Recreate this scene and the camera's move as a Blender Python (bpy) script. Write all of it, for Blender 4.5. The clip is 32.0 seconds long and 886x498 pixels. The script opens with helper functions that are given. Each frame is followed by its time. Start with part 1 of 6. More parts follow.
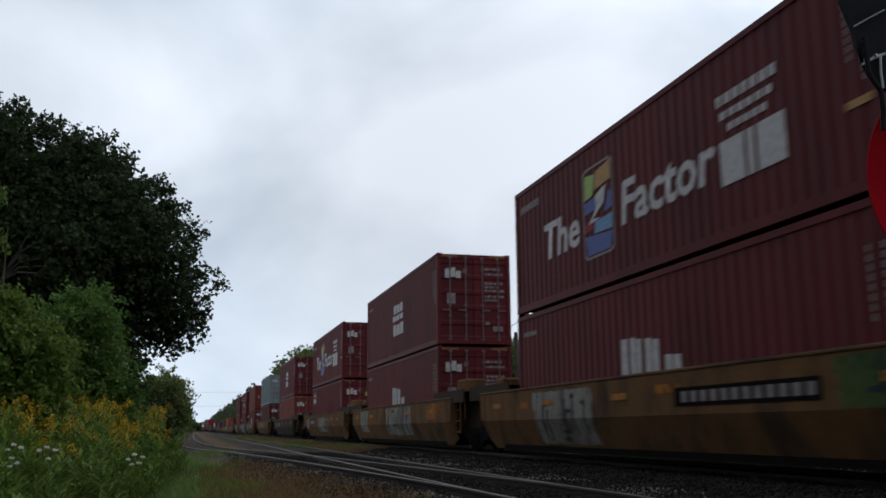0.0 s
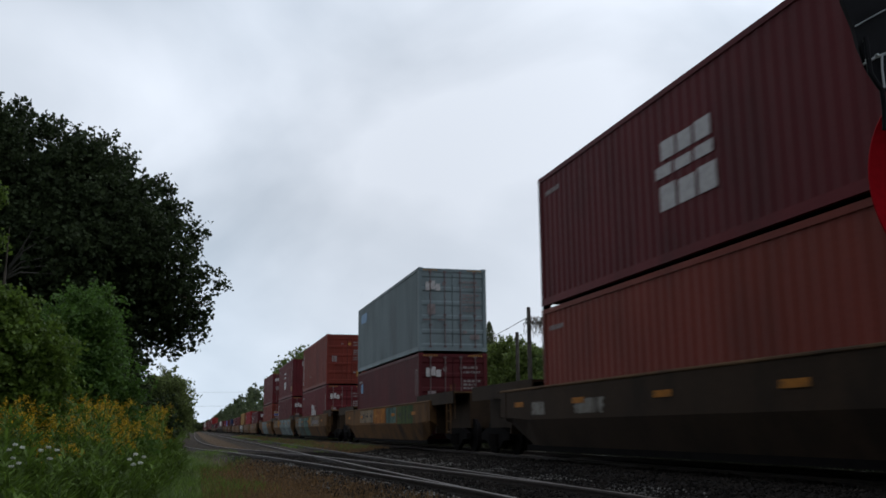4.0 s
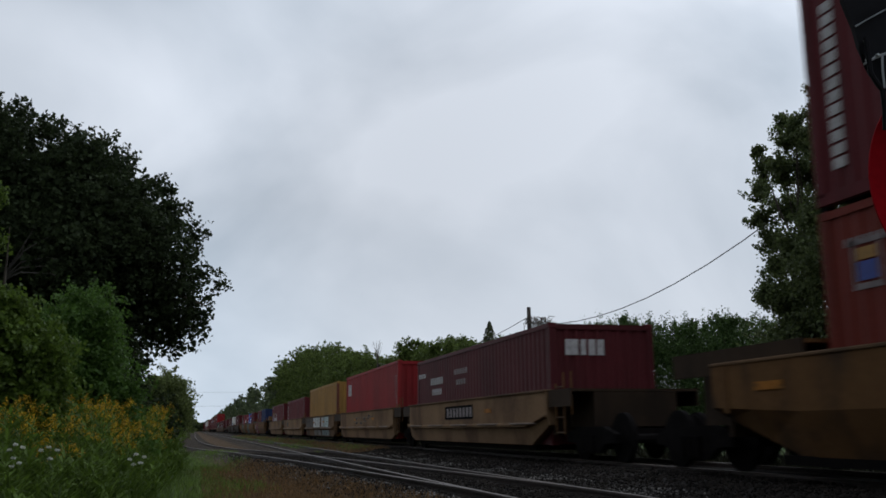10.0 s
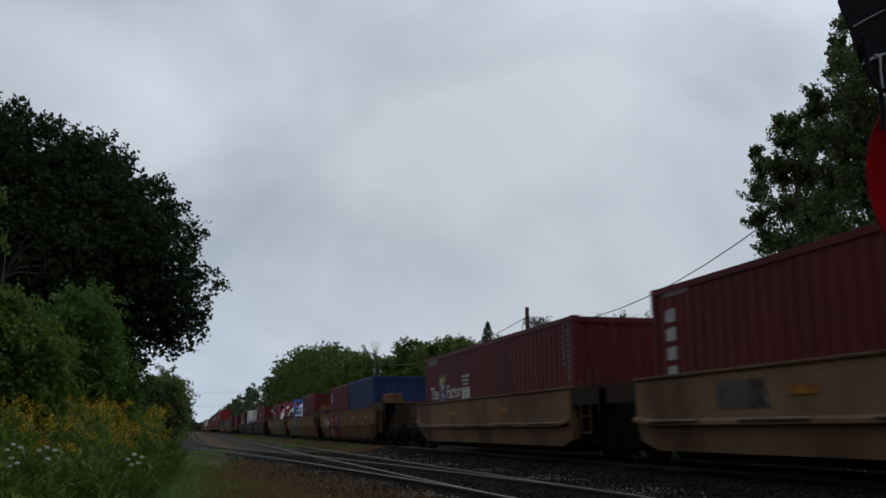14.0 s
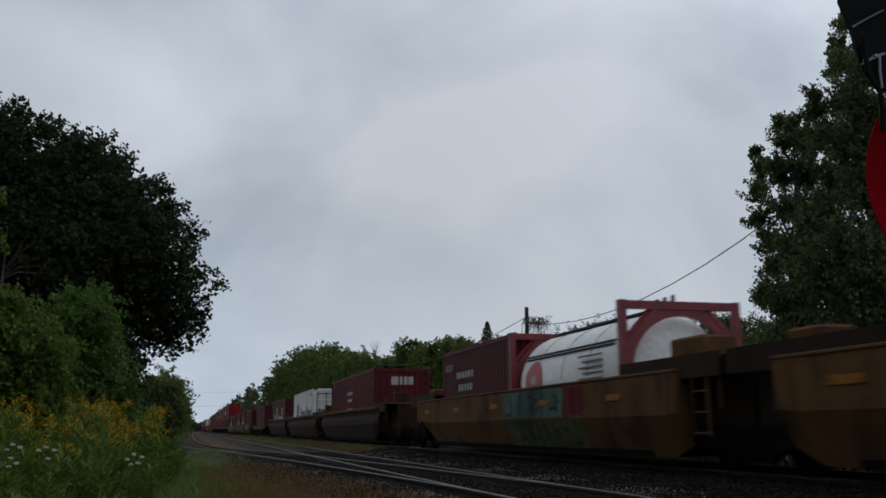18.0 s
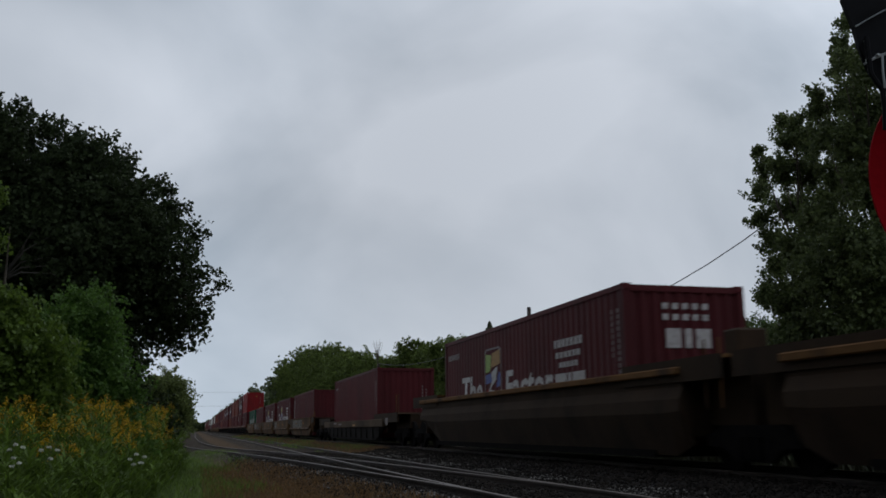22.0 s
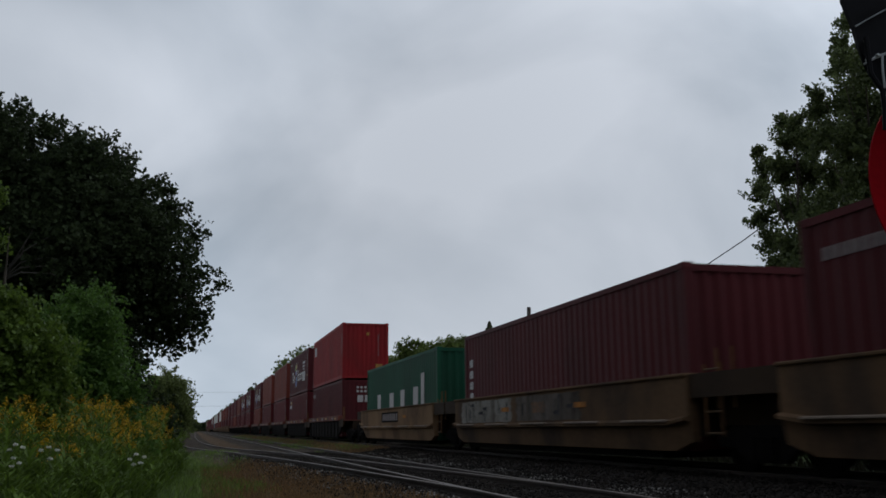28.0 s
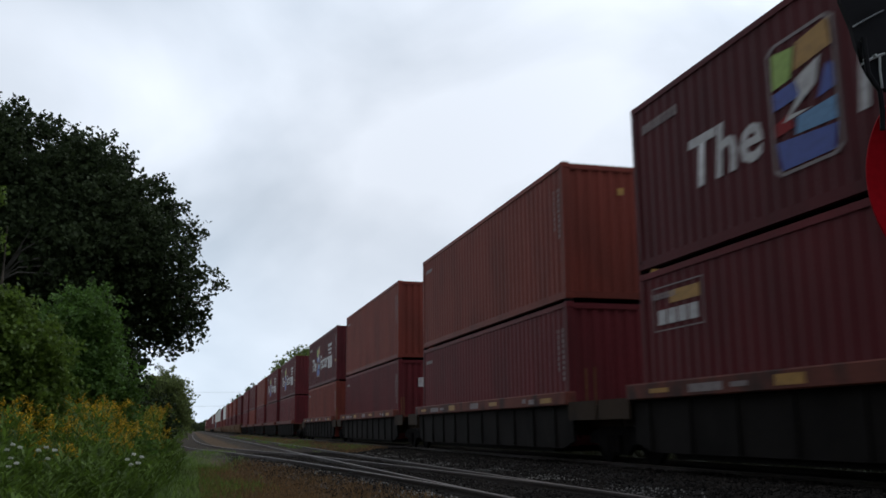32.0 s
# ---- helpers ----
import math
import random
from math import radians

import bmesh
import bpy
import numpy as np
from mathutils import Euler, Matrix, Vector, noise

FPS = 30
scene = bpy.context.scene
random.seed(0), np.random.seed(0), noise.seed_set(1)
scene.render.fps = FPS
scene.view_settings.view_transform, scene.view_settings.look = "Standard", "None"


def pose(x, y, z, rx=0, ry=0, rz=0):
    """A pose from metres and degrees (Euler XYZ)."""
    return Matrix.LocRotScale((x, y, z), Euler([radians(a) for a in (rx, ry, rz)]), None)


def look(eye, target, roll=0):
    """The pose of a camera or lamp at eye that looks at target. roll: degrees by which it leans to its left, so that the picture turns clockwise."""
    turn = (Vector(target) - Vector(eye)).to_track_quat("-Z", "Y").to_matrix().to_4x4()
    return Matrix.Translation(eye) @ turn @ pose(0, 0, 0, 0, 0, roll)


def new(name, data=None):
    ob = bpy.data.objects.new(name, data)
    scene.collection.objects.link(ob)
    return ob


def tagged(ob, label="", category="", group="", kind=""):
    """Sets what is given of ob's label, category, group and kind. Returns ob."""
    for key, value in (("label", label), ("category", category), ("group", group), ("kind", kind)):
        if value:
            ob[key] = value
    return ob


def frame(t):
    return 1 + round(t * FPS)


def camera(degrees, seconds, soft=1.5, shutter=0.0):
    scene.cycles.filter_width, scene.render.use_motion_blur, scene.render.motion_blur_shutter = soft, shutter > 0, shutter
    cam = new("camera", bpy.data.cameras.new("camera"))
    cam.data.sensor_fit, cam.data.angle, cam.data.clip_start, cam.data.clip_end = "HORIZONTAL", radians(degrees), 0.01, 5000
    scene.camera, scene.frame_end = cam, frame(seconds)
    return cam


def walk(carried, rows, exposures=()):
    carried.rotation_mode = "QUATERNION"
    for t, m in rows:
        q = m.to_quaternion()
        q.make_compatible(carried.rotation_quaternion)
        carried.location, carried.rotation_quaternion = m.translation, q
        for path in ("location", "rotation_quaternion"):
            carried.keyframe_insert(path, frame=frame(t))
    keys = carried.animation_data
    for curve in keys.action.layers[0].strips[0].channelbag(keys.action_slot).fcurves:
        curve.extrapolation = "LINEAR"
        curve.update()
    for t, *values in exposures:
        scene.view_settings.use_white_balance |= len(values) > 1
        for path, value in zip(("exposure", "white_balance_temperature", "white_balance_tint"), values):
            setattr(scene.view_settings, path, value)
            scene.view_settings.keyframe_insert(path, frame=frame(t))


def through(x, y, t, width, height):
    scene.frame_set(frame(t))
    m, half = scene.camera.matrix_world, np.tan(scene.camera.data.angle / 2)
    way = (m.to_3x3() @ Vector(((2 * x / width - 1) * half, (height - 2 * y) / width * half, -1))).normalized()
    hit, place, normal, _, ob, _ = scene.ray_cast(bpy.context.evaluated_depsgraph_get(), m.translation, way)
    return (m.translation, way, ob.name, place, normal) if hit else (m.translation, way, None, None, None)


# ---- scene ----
# ---- camera and its small sway ----
EYE = Vector((0.0, 0.0, 0.65))
YAW, PITCH, ROLL, FOCAL = 0.2630, 0.1942, -0.487, 1614.0
cam = camera(51.82, 32.0, soft=1.65, shutter=0.30)


def aim(sway):
    yaw = YAW - sway / FOCAL
    way = Vector((math.sin(yaw) * math.cos(PITCH), math.cos(yaw) * math.cos(PITCH), math.sin(PITCH)))
    return look(EYE, EYE + way, ROLL)


SWAY = [(0, -1.5), (1, -2), (2, -2.8), (2.5, -1.6), (3, 0), (3.5, 0.4), (5.5, 1.6), (7, 1.5), (8, 0.8), (9, 0.2), (9.5, 1), (11, 1.2),
        (12, 1), (13, 0), (13.5, -2), (14.5, -2), (16.5, -3), (19, -2.6), (20, -1.4), (20.5, 1.2), (22, 1.4), (23.5, 1.2), (24, 0.2),
        (24.5, -1), (25, -2.3), (25.5, -2.8), (27.5, 1.2), (30, 1.2), (30.5, 0.8), (31, -0.4), (31.5, -2), (32, -2.6)]
EXPOSURE = [(0, 0.54), (3.5, 0.48), (6, 0.44), (8, 0.54), (9, 0.57), (9.7, 0.38), (10.4, 0.16), (11.5, 0.08), (14.5, 0.03), (17, -0.02), (25, -0.02), (29, -0.01), (29.7, 0.18),
            (30.4, 0.37), (31, 0.56), (32, 0.60)]
walk(cam, [(t, aim(d)) for t, d in SWAY], EXPOSURE)

# ---- overcast sky and weak sun ----
world = bpy.data.worlds.new("overcast_sky")
scene.world = world
world.use_nodes = True
wn, wl = world.node_tree.nodes, world.node_tree.links
wn.clear()
w_out, w_bg = wn.new("ShaderNodeOutputWorld"), wn.new("ShaderNodeBackground")
sky = wn.new("ShaderNodeTexSky")
sky.sky_type, sky.sun_disc, sky.sun_elevation, sky.sun_rotation = "NISHITA", False, radians(48), radians(60)
coord = wn.new("ShaderNodeTexCoord")
stretch = wn.new("ShaderNodeMapping")
stretch.inputs["Rotation"].default_value = (0.3, 0.5, 0.55)
stretch.inputs["Scale"].default_value = (1.0, 2.1, 1.7)
stretch.inputs["Location"].default_value = (0.35, 0.1, 0.2)
cloud = wn.new("ShaderNodeTexNoise")
cloud.inputs["Scale"].default_value, cloud.inputs["Detail"].default_value, cloud.inputs["Roughness"].default_value = 2.2, 7.0, 0.45
cloud.inputs["Distortion"].default_value = 0.35
ramp = wn.new("ShaderNodeValToRGB")
ramp.color_ramp.elements[0].position, ramp.color_ramp.elements[1].position = 0.34, 0.68
ramp.color_ramp.elements[0].color, ramp.color_ramp.elements[1].color = (0.325, 0.380, 0.448, 1), (0.665, 0.715, 0.795, 1)
scaled = wn.new("ShaderNodeMix")
scaled.data_type = "RGBA"
scaled.inputs[0].default_value = 0.97
dim = wn.new("ShaderNodeVectorMath")
dim.operation = "SCALE"
dim.inputs["Scale"].default_value = 0.10
wl.new(coord.outputs["Generated"], stretch.inputs["Vector"])
wl.new(stretch.outputs["Vector"], cloud.inputs["Vector"])
wl.new(cloud.outputs["Fac"], ramp.inputs["Fac"])
wl.new(sky.outputs["Color"], dim.inputs[0])
wl.new(dim.outputs["Vector"], scaled.inputs[6])
wl.new(ramp.outputs["Color"], scaled.inputs[7])
side = wn.new("ShaderNodeVectorMath")
side.operation = "DOT_PRODUCT"
side.inputs[1].default_value = (0.8, -0.1, 0.4)
lift = wn.new("ShaderNodeMath")
lift.operation = "MULTIPLY_ADD"
lift.inputs[1].default_value, lift.inputs[2].default_value = 0.46, 0.84
glow = wn.new("ShaderNodeVectorMath")
glow.operation = "SCALE"
wl.new(coord.outputs["Generated"], side.inputs[0])
wl.new(side.outputs["Value"], lift.inputs[0])
wl.new(scaled.outputs[2], glow.inputs[0])
up = wn.new("ShaderNodeSeparateXYZ")
low = wn.new("ShaderNodeMapRange")
low.inputs["From Min"].default_value, low.inputs["From Max"].default_value = 0.24, 0.0
low.inputs["To Min"].default_value, low.inputs["To Max"].default_value = 0.0, 0.82
both = wn.new("ShaderNodeMath")
wl.new(coord.outputs["Generated"], up.inputs["Vector"])
wl.new(up.outputs["Z"], low.inputs["Value"])
wl.new(lift.outputs[0], both.inputs[0])
ahead = wn.new("ShaderNodeVectorMath")
ahead.operation = "DOT_PRODUCT"
ahead.inputs[1].default_value = (-1.0, 0.6, 0.0)
clear = wn.new("ShaderNodeMath")
clear.operation = "MULTIPLY"
wl.new(coord.outputs["Generated"], ahead.inputs[0])
wl.new(ahead.outputs["Value"], clear.inputs[0])
wl.new(low.outputs["Result"], clear.inputs[1])
wl.new(clear.outputs[0], both.inputs[1])
bank = wn.new("ShaderNodeVectorMath")
bank.operation = "DOT_PRODUCT"
bank.inputs[1].default_value = (0.36, 0.905, 0.21)
grey = wn.new("ShaderNodeMapRange")
grey.interpolation_type = "SMOOTHERSTEP"
grey.inputs["From Min"].default_value, grey.inputs["From Max"].default_value = 0.91, 1.0
grey.inputs["To Min"].default_value, grey.inputs["To Max"].default_value = 1.15, 0.85
layer = wn.new("ShaderNodeMath")
layer.operation = "MULTIPLY"
wl.new(coord.outputs["Generated"], bank.inputs[0])
wl.new(bank.outputs["Value"], grey.inputs["Value"])
wl.new(both.outputs[0], layer.inputs[0])
wl.new(grey.outputs["Result"], layer.inputs[1])
wl.new(layer.outputs[0], glow.inputs["Scale"])
wl.new(glow.outputs["Vector"], w_bg.inputs["Color"])
w_bg.inputs["Strength"].default_value = 1.0
wl.new(w_bg.outputs["Background"], w_out.inputs["Surface"])
sun = new("sun", bpy.data.lights.new("sun", "SUN"))
sun.data.energy, sun.data.angle, sun.data.color = 0.4, radians(30), (1.0, 0.97, 0.92)
sun.matrix_basis = look((60, 35, 78), (0, 0, 0))


# ---- materials ----
def material(name, colour, rough=0.6, metal=0.0, scale=6.0, spread=0.35, fine=60.0, bump=0.0, stain=None, streak=0.0, vary=0.0, spec=0.5, island=0.0):
    """Paint, earth or metal: base colour, broad stains and fine grain, optional vertical streaks and per-thing variation."""
    m = bpy.data.materials.new(name)
    m.use_nodes = True
    n, l = m.node_tree.nodes, m.node_tree.links
    b = n["Principled BSDF"]
    b.inputs["Roughness"].default_value, b.inputs["Metallic"].default_value = rough, metal
    b.inputs["Specular IOR Level"].default_value = spec
    tc = n.new("ShaderNodeTexCoord")
    mp = n.new("ShaderNodeMapping")
    mp.inputs["Scale"].default_value = (1, 1, 1 - 0.85 * streak)
    l.new(tc.outputs["Object"], mp.inputs["Vector"])
    broad, grain = n.new("ShaderNodeTexNoise"), n.new("ShaderNodeTexNoise")
    broad.inputs["Scale"].default_value, broad.inputs["Detail"].default_value = scale, 4.0
    grain.inputs["Scale"].default_value, grain.inputs["Detail"].default_value = fine, 3.0
    l.new(mp.outputs["Vector"], broad.inputs["Vector"])
    l.new(tc.outputs["Object"], grain.inputs["Vector"])
    r = n.new("ShaderNodeValToRGB")
    r.color_ramp.elements[0].position, r.color_ramp.elements[1].position = 0.32, 0.72
    dark = stain if stain else tuple(c * (1 - spread) for c in colour)
    light = tuple(min(1.0, c * (1 + spread * 0.6)) for c in colour)
    r.color_ramp.elements[0].color, r.color_ramp.elements[1].color = (*dark, 1), (*light, 1)
    e = r.color_ramp.elements.new(0.5)
    e.color = (*colour, 1)
    l.new(broad.outputs["Fac"], r.inputs["Fac"])
    mix = n.new("ShaderNodeMix")
    mix.data_type, mix.blend_type = "RGBA", "MULTIPLY"
    mix.inputs[0].default_value = 0.35
    gr = n.new("ShaderNodeValToRGB")
    gr.color_ramp.elements[0].position, gr.color_ramp.elements[1].position = 0.3, 0.65
    gr.color_ramp.elements[0].color = (0.45, 0.45, 0.45, 1)
    l.new(grain.outputs["Fac"], gr.inputs["Fac"])
    l.new(r.outputs["Color"], mix.inputs[6])
    l.new(gr.outputs["Color"], mix.inputs[7])
    last = mix.outputs[2]
    if vary or island:
        if vary:
            src = n.new("ShaderNodeObjectInfo").outputs["Random"]
        else:
            src = n.new("ShaderNodeNewGeometry").outputs["Random Per Island"]
        amount = vary or island
        mr = n.new("ShaderNodeMapRange")
        mr.inputs["To Min"].default_value, mr.inputs["To Max"].default_value = 1 - amount, 1 + amount
        l.new(src, mr.inputs["Value"])
        sc = n.new("ShaderNodeVectorMath")
        sc.operation = "SCALE"
        l.new(last, sc.inputs[0])
        l.new(mr.outputs["Result"], sc.inputs["Scale"])
        last = sc.outputs["Vector"]
    l.new(last, b.inputs["Base Color"])
    if bump:
        bp = n.new("ShaderNodeBump")
        bp.inputs["Strength"].default_value, bp.inputs["Distance"].default_value = bump, 0.02
        l.new(grain.outputs["Fac"], bp.inputs["Height"])
        l.new(bp.outputs["Normal"], b.inputs["Normal"])
    return m


def leaf_material(name, colour, spread=0.45, through=0.35, gloss=0.3):
    m = bpy.data.materials.new(name)
    m.use_nodes = True
    n, l = m.node_tree.nodes, m.node_tree.links
    b, out = n["Principled BSDF"], n["Material Output"]
    b.inputs["Roughness"].default_value = 0.55
    b.inputs["Specular IOR Level"].default_value = gloss
    r = n.new("ShaderNodeValToRGB")
    r.color_ramp.elements[0].color = (*[c * (1 - spread) for c in colour], 1)
    r.color_ramp.elements[1].color = (colour[0] * (1 + spread * 1.1), colour[1] * (1 + spread), colour[2] * (1 + spread * 0.5), 1)
    l.new(n.new("ShaderNodeNewGeometry").outputs["Random Per Island"], r.inputs["Fac"])
    tr = n.new("ShaderNodeBsdfTranslucent")
    mx = n.new("ShaderNodeMixShader")
    mx.inputs["Fac"].default_value = through
    l.new(r.outputs["Color"], b.inputs["Base Color"])
    l.new(r.outputs["Color"], tr.inputs["Color"])
    l.new(b.outputs["BSDF"], mx.inputs[1])
    l.new(tr.outputs["BSDF"], mx.inputs[2])
    l.new(mx.outputs["Shader"], out.inputs["Surface"])
    return m


def box_paint(name, colour, spread=0.3):
    dull = tuple(0.74 * c + 0.10 * sum(colour) / 3 * k for c, k in zip(colour, (0.75, 0.6, 0.5)))
    return material(name, colour, rough=0.62, scale=1.1, spread=spread, fine=26, stain=dull, streak=0.8, vary=0.16, spec=0.12)


PAINT = {
    "maroon": box_paint("maroon_paint", (0.092, 0.0135, 0.0165)),
    "wine": box_paint("dark_wine_paint", (0.072, 0.0120, 0.0145)),
    "brick": box_paint("brick_red_paint", (0.138, 0.024, 0.016)),
    "orange": box_paint("faded_orange_paint", (0.138, 0.029, 0.020)),
    "red": box_paint("bright_red_paint", (0.235, 0.017, 0.019)),
    "grey": box_paint("blue_grey_paint", (0.15, 0.185, 0.195)),
    "yellow": box_paint("ochre_yellow_paint", (0.27, 0.145, 0.036)),
    "blue": box_paint("navy_blue_paint", (0.02, 0.035, 0.10)),
    "white": box_paint("reefer_white_paint", (0.62, 0.62, 0.58), 0.15),
    "green": box_paint("dark_green_paint", (0.012, 0.075, 0.042)),
}
WHITE = material("white_lettering_paint", (0.38, 0.36, 0.355), rough=0.6, scale=9, spread=0.25)
GREYMARK = material("weathered_marking_paint", (0.185, 0.150, 0.148), rough=0.7, scale=9, spread=0.3)
AMBER = material("amber_marking_paint", (0.30, 0.15, 0.018), rough=0.6, scale=9, spread=0.25)
CYAN = material("light_blue_marking_paint", (0.075, 0.19, 0.34), rough=0.6, scale=9, spread=0.25)
BLUEMARK = material("royal_blue_marking_paint", (0.025, 0.05, 0.24), rough=0.6, scale=9, spread=0.2)
LIME = material("lime_marking_paint", (0.22, 0.33, 0.05), rough=0.6, scale=9, spread=0.2)
NAVYTEXT = material("dark_lettering_paint", (0.03, 0.035, 0.05), rough=0.6, scale=9, spread=0.2)
STEEL = material("galvanised_lock_rod_steel", (0.125, 0.085, 0.085), rough=0.5, metal=0.4, scale=8)
BLACKGAP = material("black_sooty_steel", (0.008, 0.007, 0.007), rough=0.95, scale=5, spread=0.4, spec=0.04)
OCHRECAR = material("weathered_ochre_car_paint", (0.118, 0.060, 0.024), rough=0.85, scale=1.3, spread=0.4, fine=14, stain=(0.046, 0.029, 0.019), streak=0.5, vary=0.12, spec=0.1)
TANCAR = material("sun_bleached_tan_car_paint", (0.112, 0.066, 0.036), rough=0.85, scale=0.9, spread=0.35, fine=14, stain=(0.05, 0.034, 0.024), streak=0.5, vary=0.12, spec=0.1)
BUFFCAR = material("rust_stained_buff_car_paint", (0.190, 0.116, 0.063), rough=0.85, scale=0.9, spread=0.35, fine=14, stain=(0.100, 0.058, 0.034), streak=0.5, vary=0.1, spec=0.1)
DARKCAR = material("dark_brown_car_paint", (0.030, 0.0175, 0.0095), rough=0.9, scale=1.2, spread=0.45, fine=14, streak=0.5, vary=0.15, spec=0.2)
SOOTCAR = material("soot_black_car_paint", (0.013, 0.011, 0.010), rough=0.92, scale=1.2, spread=0.45, fine=14, streak=0.5, vary=0.15, spec=0.1)
PADTAN = material("worn_pale_step_tread", (0.20, 0.155, 0.125), rough=0.8, scale=2, spread=0.35, spec=0.2)
REDCAR = material("oxide_red_sill_paint", (0.11, 0.030, 0.020), rough=0.8, scale=1.6, spread=0.4, fine=18, stain=(0.04, 0.018, 0.014), streak=0.4, spec=0.25)
TANKTRIM = material("dark_grey_fitting_paint", (0.036, 0.031, 0.028), rough=0.8, scale=1.2, spread=0.4, fine=16, spec=0.2)
FADEDCAR = material("faded_brown_car_paint", (0.080, 0.056, 0.038), rough=0.85, scale=0.9, spread=0.5, fine=10, stain=(0.032, 0.022, 0.016), streak=0.3, spec=0.1)
def spray_material(name, fill, second):
    """Sprayed paint: soft clouds of two tones, run down by rain and worn through by grime."""
    m = bpy.data.materials.new(name)
    m.use_nodes = True
    n, l = m.node_tree.nodes, m.node_tree.links
    b = n["Principled BSDF"]
    b.inputs["Roughness"].default_value, b.inputs["Specular IOR Level"].default_value = 0.85, 0.12
    tc, cloud_, runs, wear = n.new("ShaderNodeTexCoord"), n.new("ShaderNodeTexNoise"), n.new("ShaderNodeTexNoise"), n.new("ShaderNodeTexNoise")
    down = n.new("ShaderNodeMapping")
    down.inputs["Scale"].default_value = (1, 1, 0.12)
    l.new(tc.outputs["Object"], down.inputs["Vector"])
    for node, sc, src in ((cloud_, 0.9, tc.outputs["Object"]), (runs, 4.0, down.outputs["Vector"]), (wear, 9.0, tc.outputs["Object"])):
        node.inputs["Scale"].default_value, node.inputs["Detail"].default_value = sc, 4.0
        l.new(src, node.inputs["Vector"])
    r1 = n.new("ShaderNodeValToRGB")
    r1.color_ramp.elements[0].position, r1.color_ramp.elements[1].position = 0.42, 0.60
    r1.color_ramp.elements[0].color, r1.color_ramp.elements[1].color = (*fill, 1), (*second, 1)
    l.new(cloud_.outputs["Fac"], r1.inputs["Fac"])
    last = r1.outputs["Color"]
    for src, a, c, dark in ((runs.outputs["Fac"], 0.36, 0.52, 0.55), (wear.outputs["Fac"], 0.34, 0.48, 0.62)):
        r = n.new("ShaderNodeValToRGB")
        r.color_ramp.elements[0].position, r.color_ramp.elements[1].position = a, c
        r.color_ramp.elements[0].color = (dark, dark * 0.96, dark * 0.9, 1)
        l.new(src, r.inputs["Fac"])
        mx = n.new("ShaderNodeMix")
        mx.data_type, mx.blend_type = "RGBA", "MULTIPLY"
        mx.inputs[0].default_value = 1.0
        l.new(last, mx.inputs[6])
        l.new(r.outputs["Color"], mx.inputs[7])
        last = mx.outputs[2]
    l.new(last, b.inputs["Base Color"])
    return m


REFLECT = material("worn_orange_reflector", (0.30, 0.115, 0.014), rough=0.7, scale=7, spread=0.5, stain=(0.12, 0.06, 0.02), spec=0.15)
GRAFF = {
    "ash": spray_material("ash_white_spray_paint", (0.225, 0.215, 0.195), (0.145, 0.13, 0.112)),
    "mist": spray_material("pale_blue_spray_paint", (0.19, 0.235, 0.235), (0.145, 0.18, 0.19)),
    "murk": spray_material("murky_blue_green_spray_paint", (0.085, 0.115, 0.105), (0.085, 0.075, 0.05)),
    "ice": spray_material("ice_blue_spray_paint", (0.36, 0.43, 0.42), (0.27, 0.34, 0.34)),
    "olive": spray_material("olive_green_spray_paint", (0.10, 0.105, 0.045), (0.055, 0.075, 0.045)),
    "flame": spray_material("orange_spray_letters", (0.36, 0.17, 0.035), (0.22, 0.10, 0.03)),
    "teal": spray_material("teal_spray_paint", (0.10, 0.160, 0.135), (0.055, 0.095, 0.085)),
    "moss": spray_material("green_spray_paint", (0.060, 0.08, 0.025), (0.03, 0.06, 0.02)),
    "crimson": spray_material("crimson_spray_paint", (0.15, 0.02, 0.025), (0.11, 0.016, 0.02)),
    "rust": spray_material("orange_patch_paint", (0.33, 0.125, 0.020), (0.20, 0.075, 0.020)),
    "chalk": spray_material("chalk_white_spray_paint", (0.60, 0.61, 0.59), (0.45, 0.455, 0.44)),
    "slate": spray_material("dark_grey_spray_paint", (0.115, 0.098, 0.085), (0.08, 0.066, 0.057)),
    "tan": spray_material("buff_spray_paint", (0.21, 0.155, 0.10), (0.15, 0.12, 0.09)),
}
INK = material("faded_black_spray_lines", (0.040, 0.040, 0.044), rough=0.85, scale=3, spread=0.5, spec=0.1)
RAILSIDE = material("rusty_rail_steel", (0.034, 0.022, 0.017), rough=0.75, scale=7, spread=0.4, fine=40)
RAILTOP = material("worn_rail_head_steel", (0.082, 0.062, 0.052), rough=0.55, scale=4, spread=0.3, spec=0.4)
TIE = material("creosoted_sleeper_wood", (0.055, 0.042, 0.034), rough=0.9, scale=4, spread=0.5, fine=35, bump=0.5, vary=0.35)
RUSTWOOD = material("rust_stained_timber", (0.10, 0.042, 0.030), rough=0.9, scale=4, spread=0.5, fine=35, bump=0.5)
# far darker than stone: the shade beside the train is in this colour
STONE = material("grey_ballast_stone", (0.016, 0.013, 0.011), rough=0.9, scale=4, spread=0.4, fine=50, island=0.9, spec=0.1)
PALESTONE = material("pale_ballast_stone", (0.16, 0.15, 0.14), rough=0.8, scale=4, spread=0.4, fine=50, island=0.6)
BARK = material("grey_brown_bark", (0.075, 0.06, 0.045), rough=0.9, scale=5, spread=0.5, fine=22, bump=0.8)
DEADWOOD = material("pale_dead_wood", (0.06, 0.053, 0.047), rough=0.9, scale=6, spread=0.4)
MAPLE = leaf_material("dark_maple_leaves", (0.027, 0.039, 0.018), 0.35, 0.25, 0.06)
SHRUB = leaf_material("fresh_green_shrub_leaves", (0.081, 0.131, 0.023), 0.35, 0.45, 0.2)
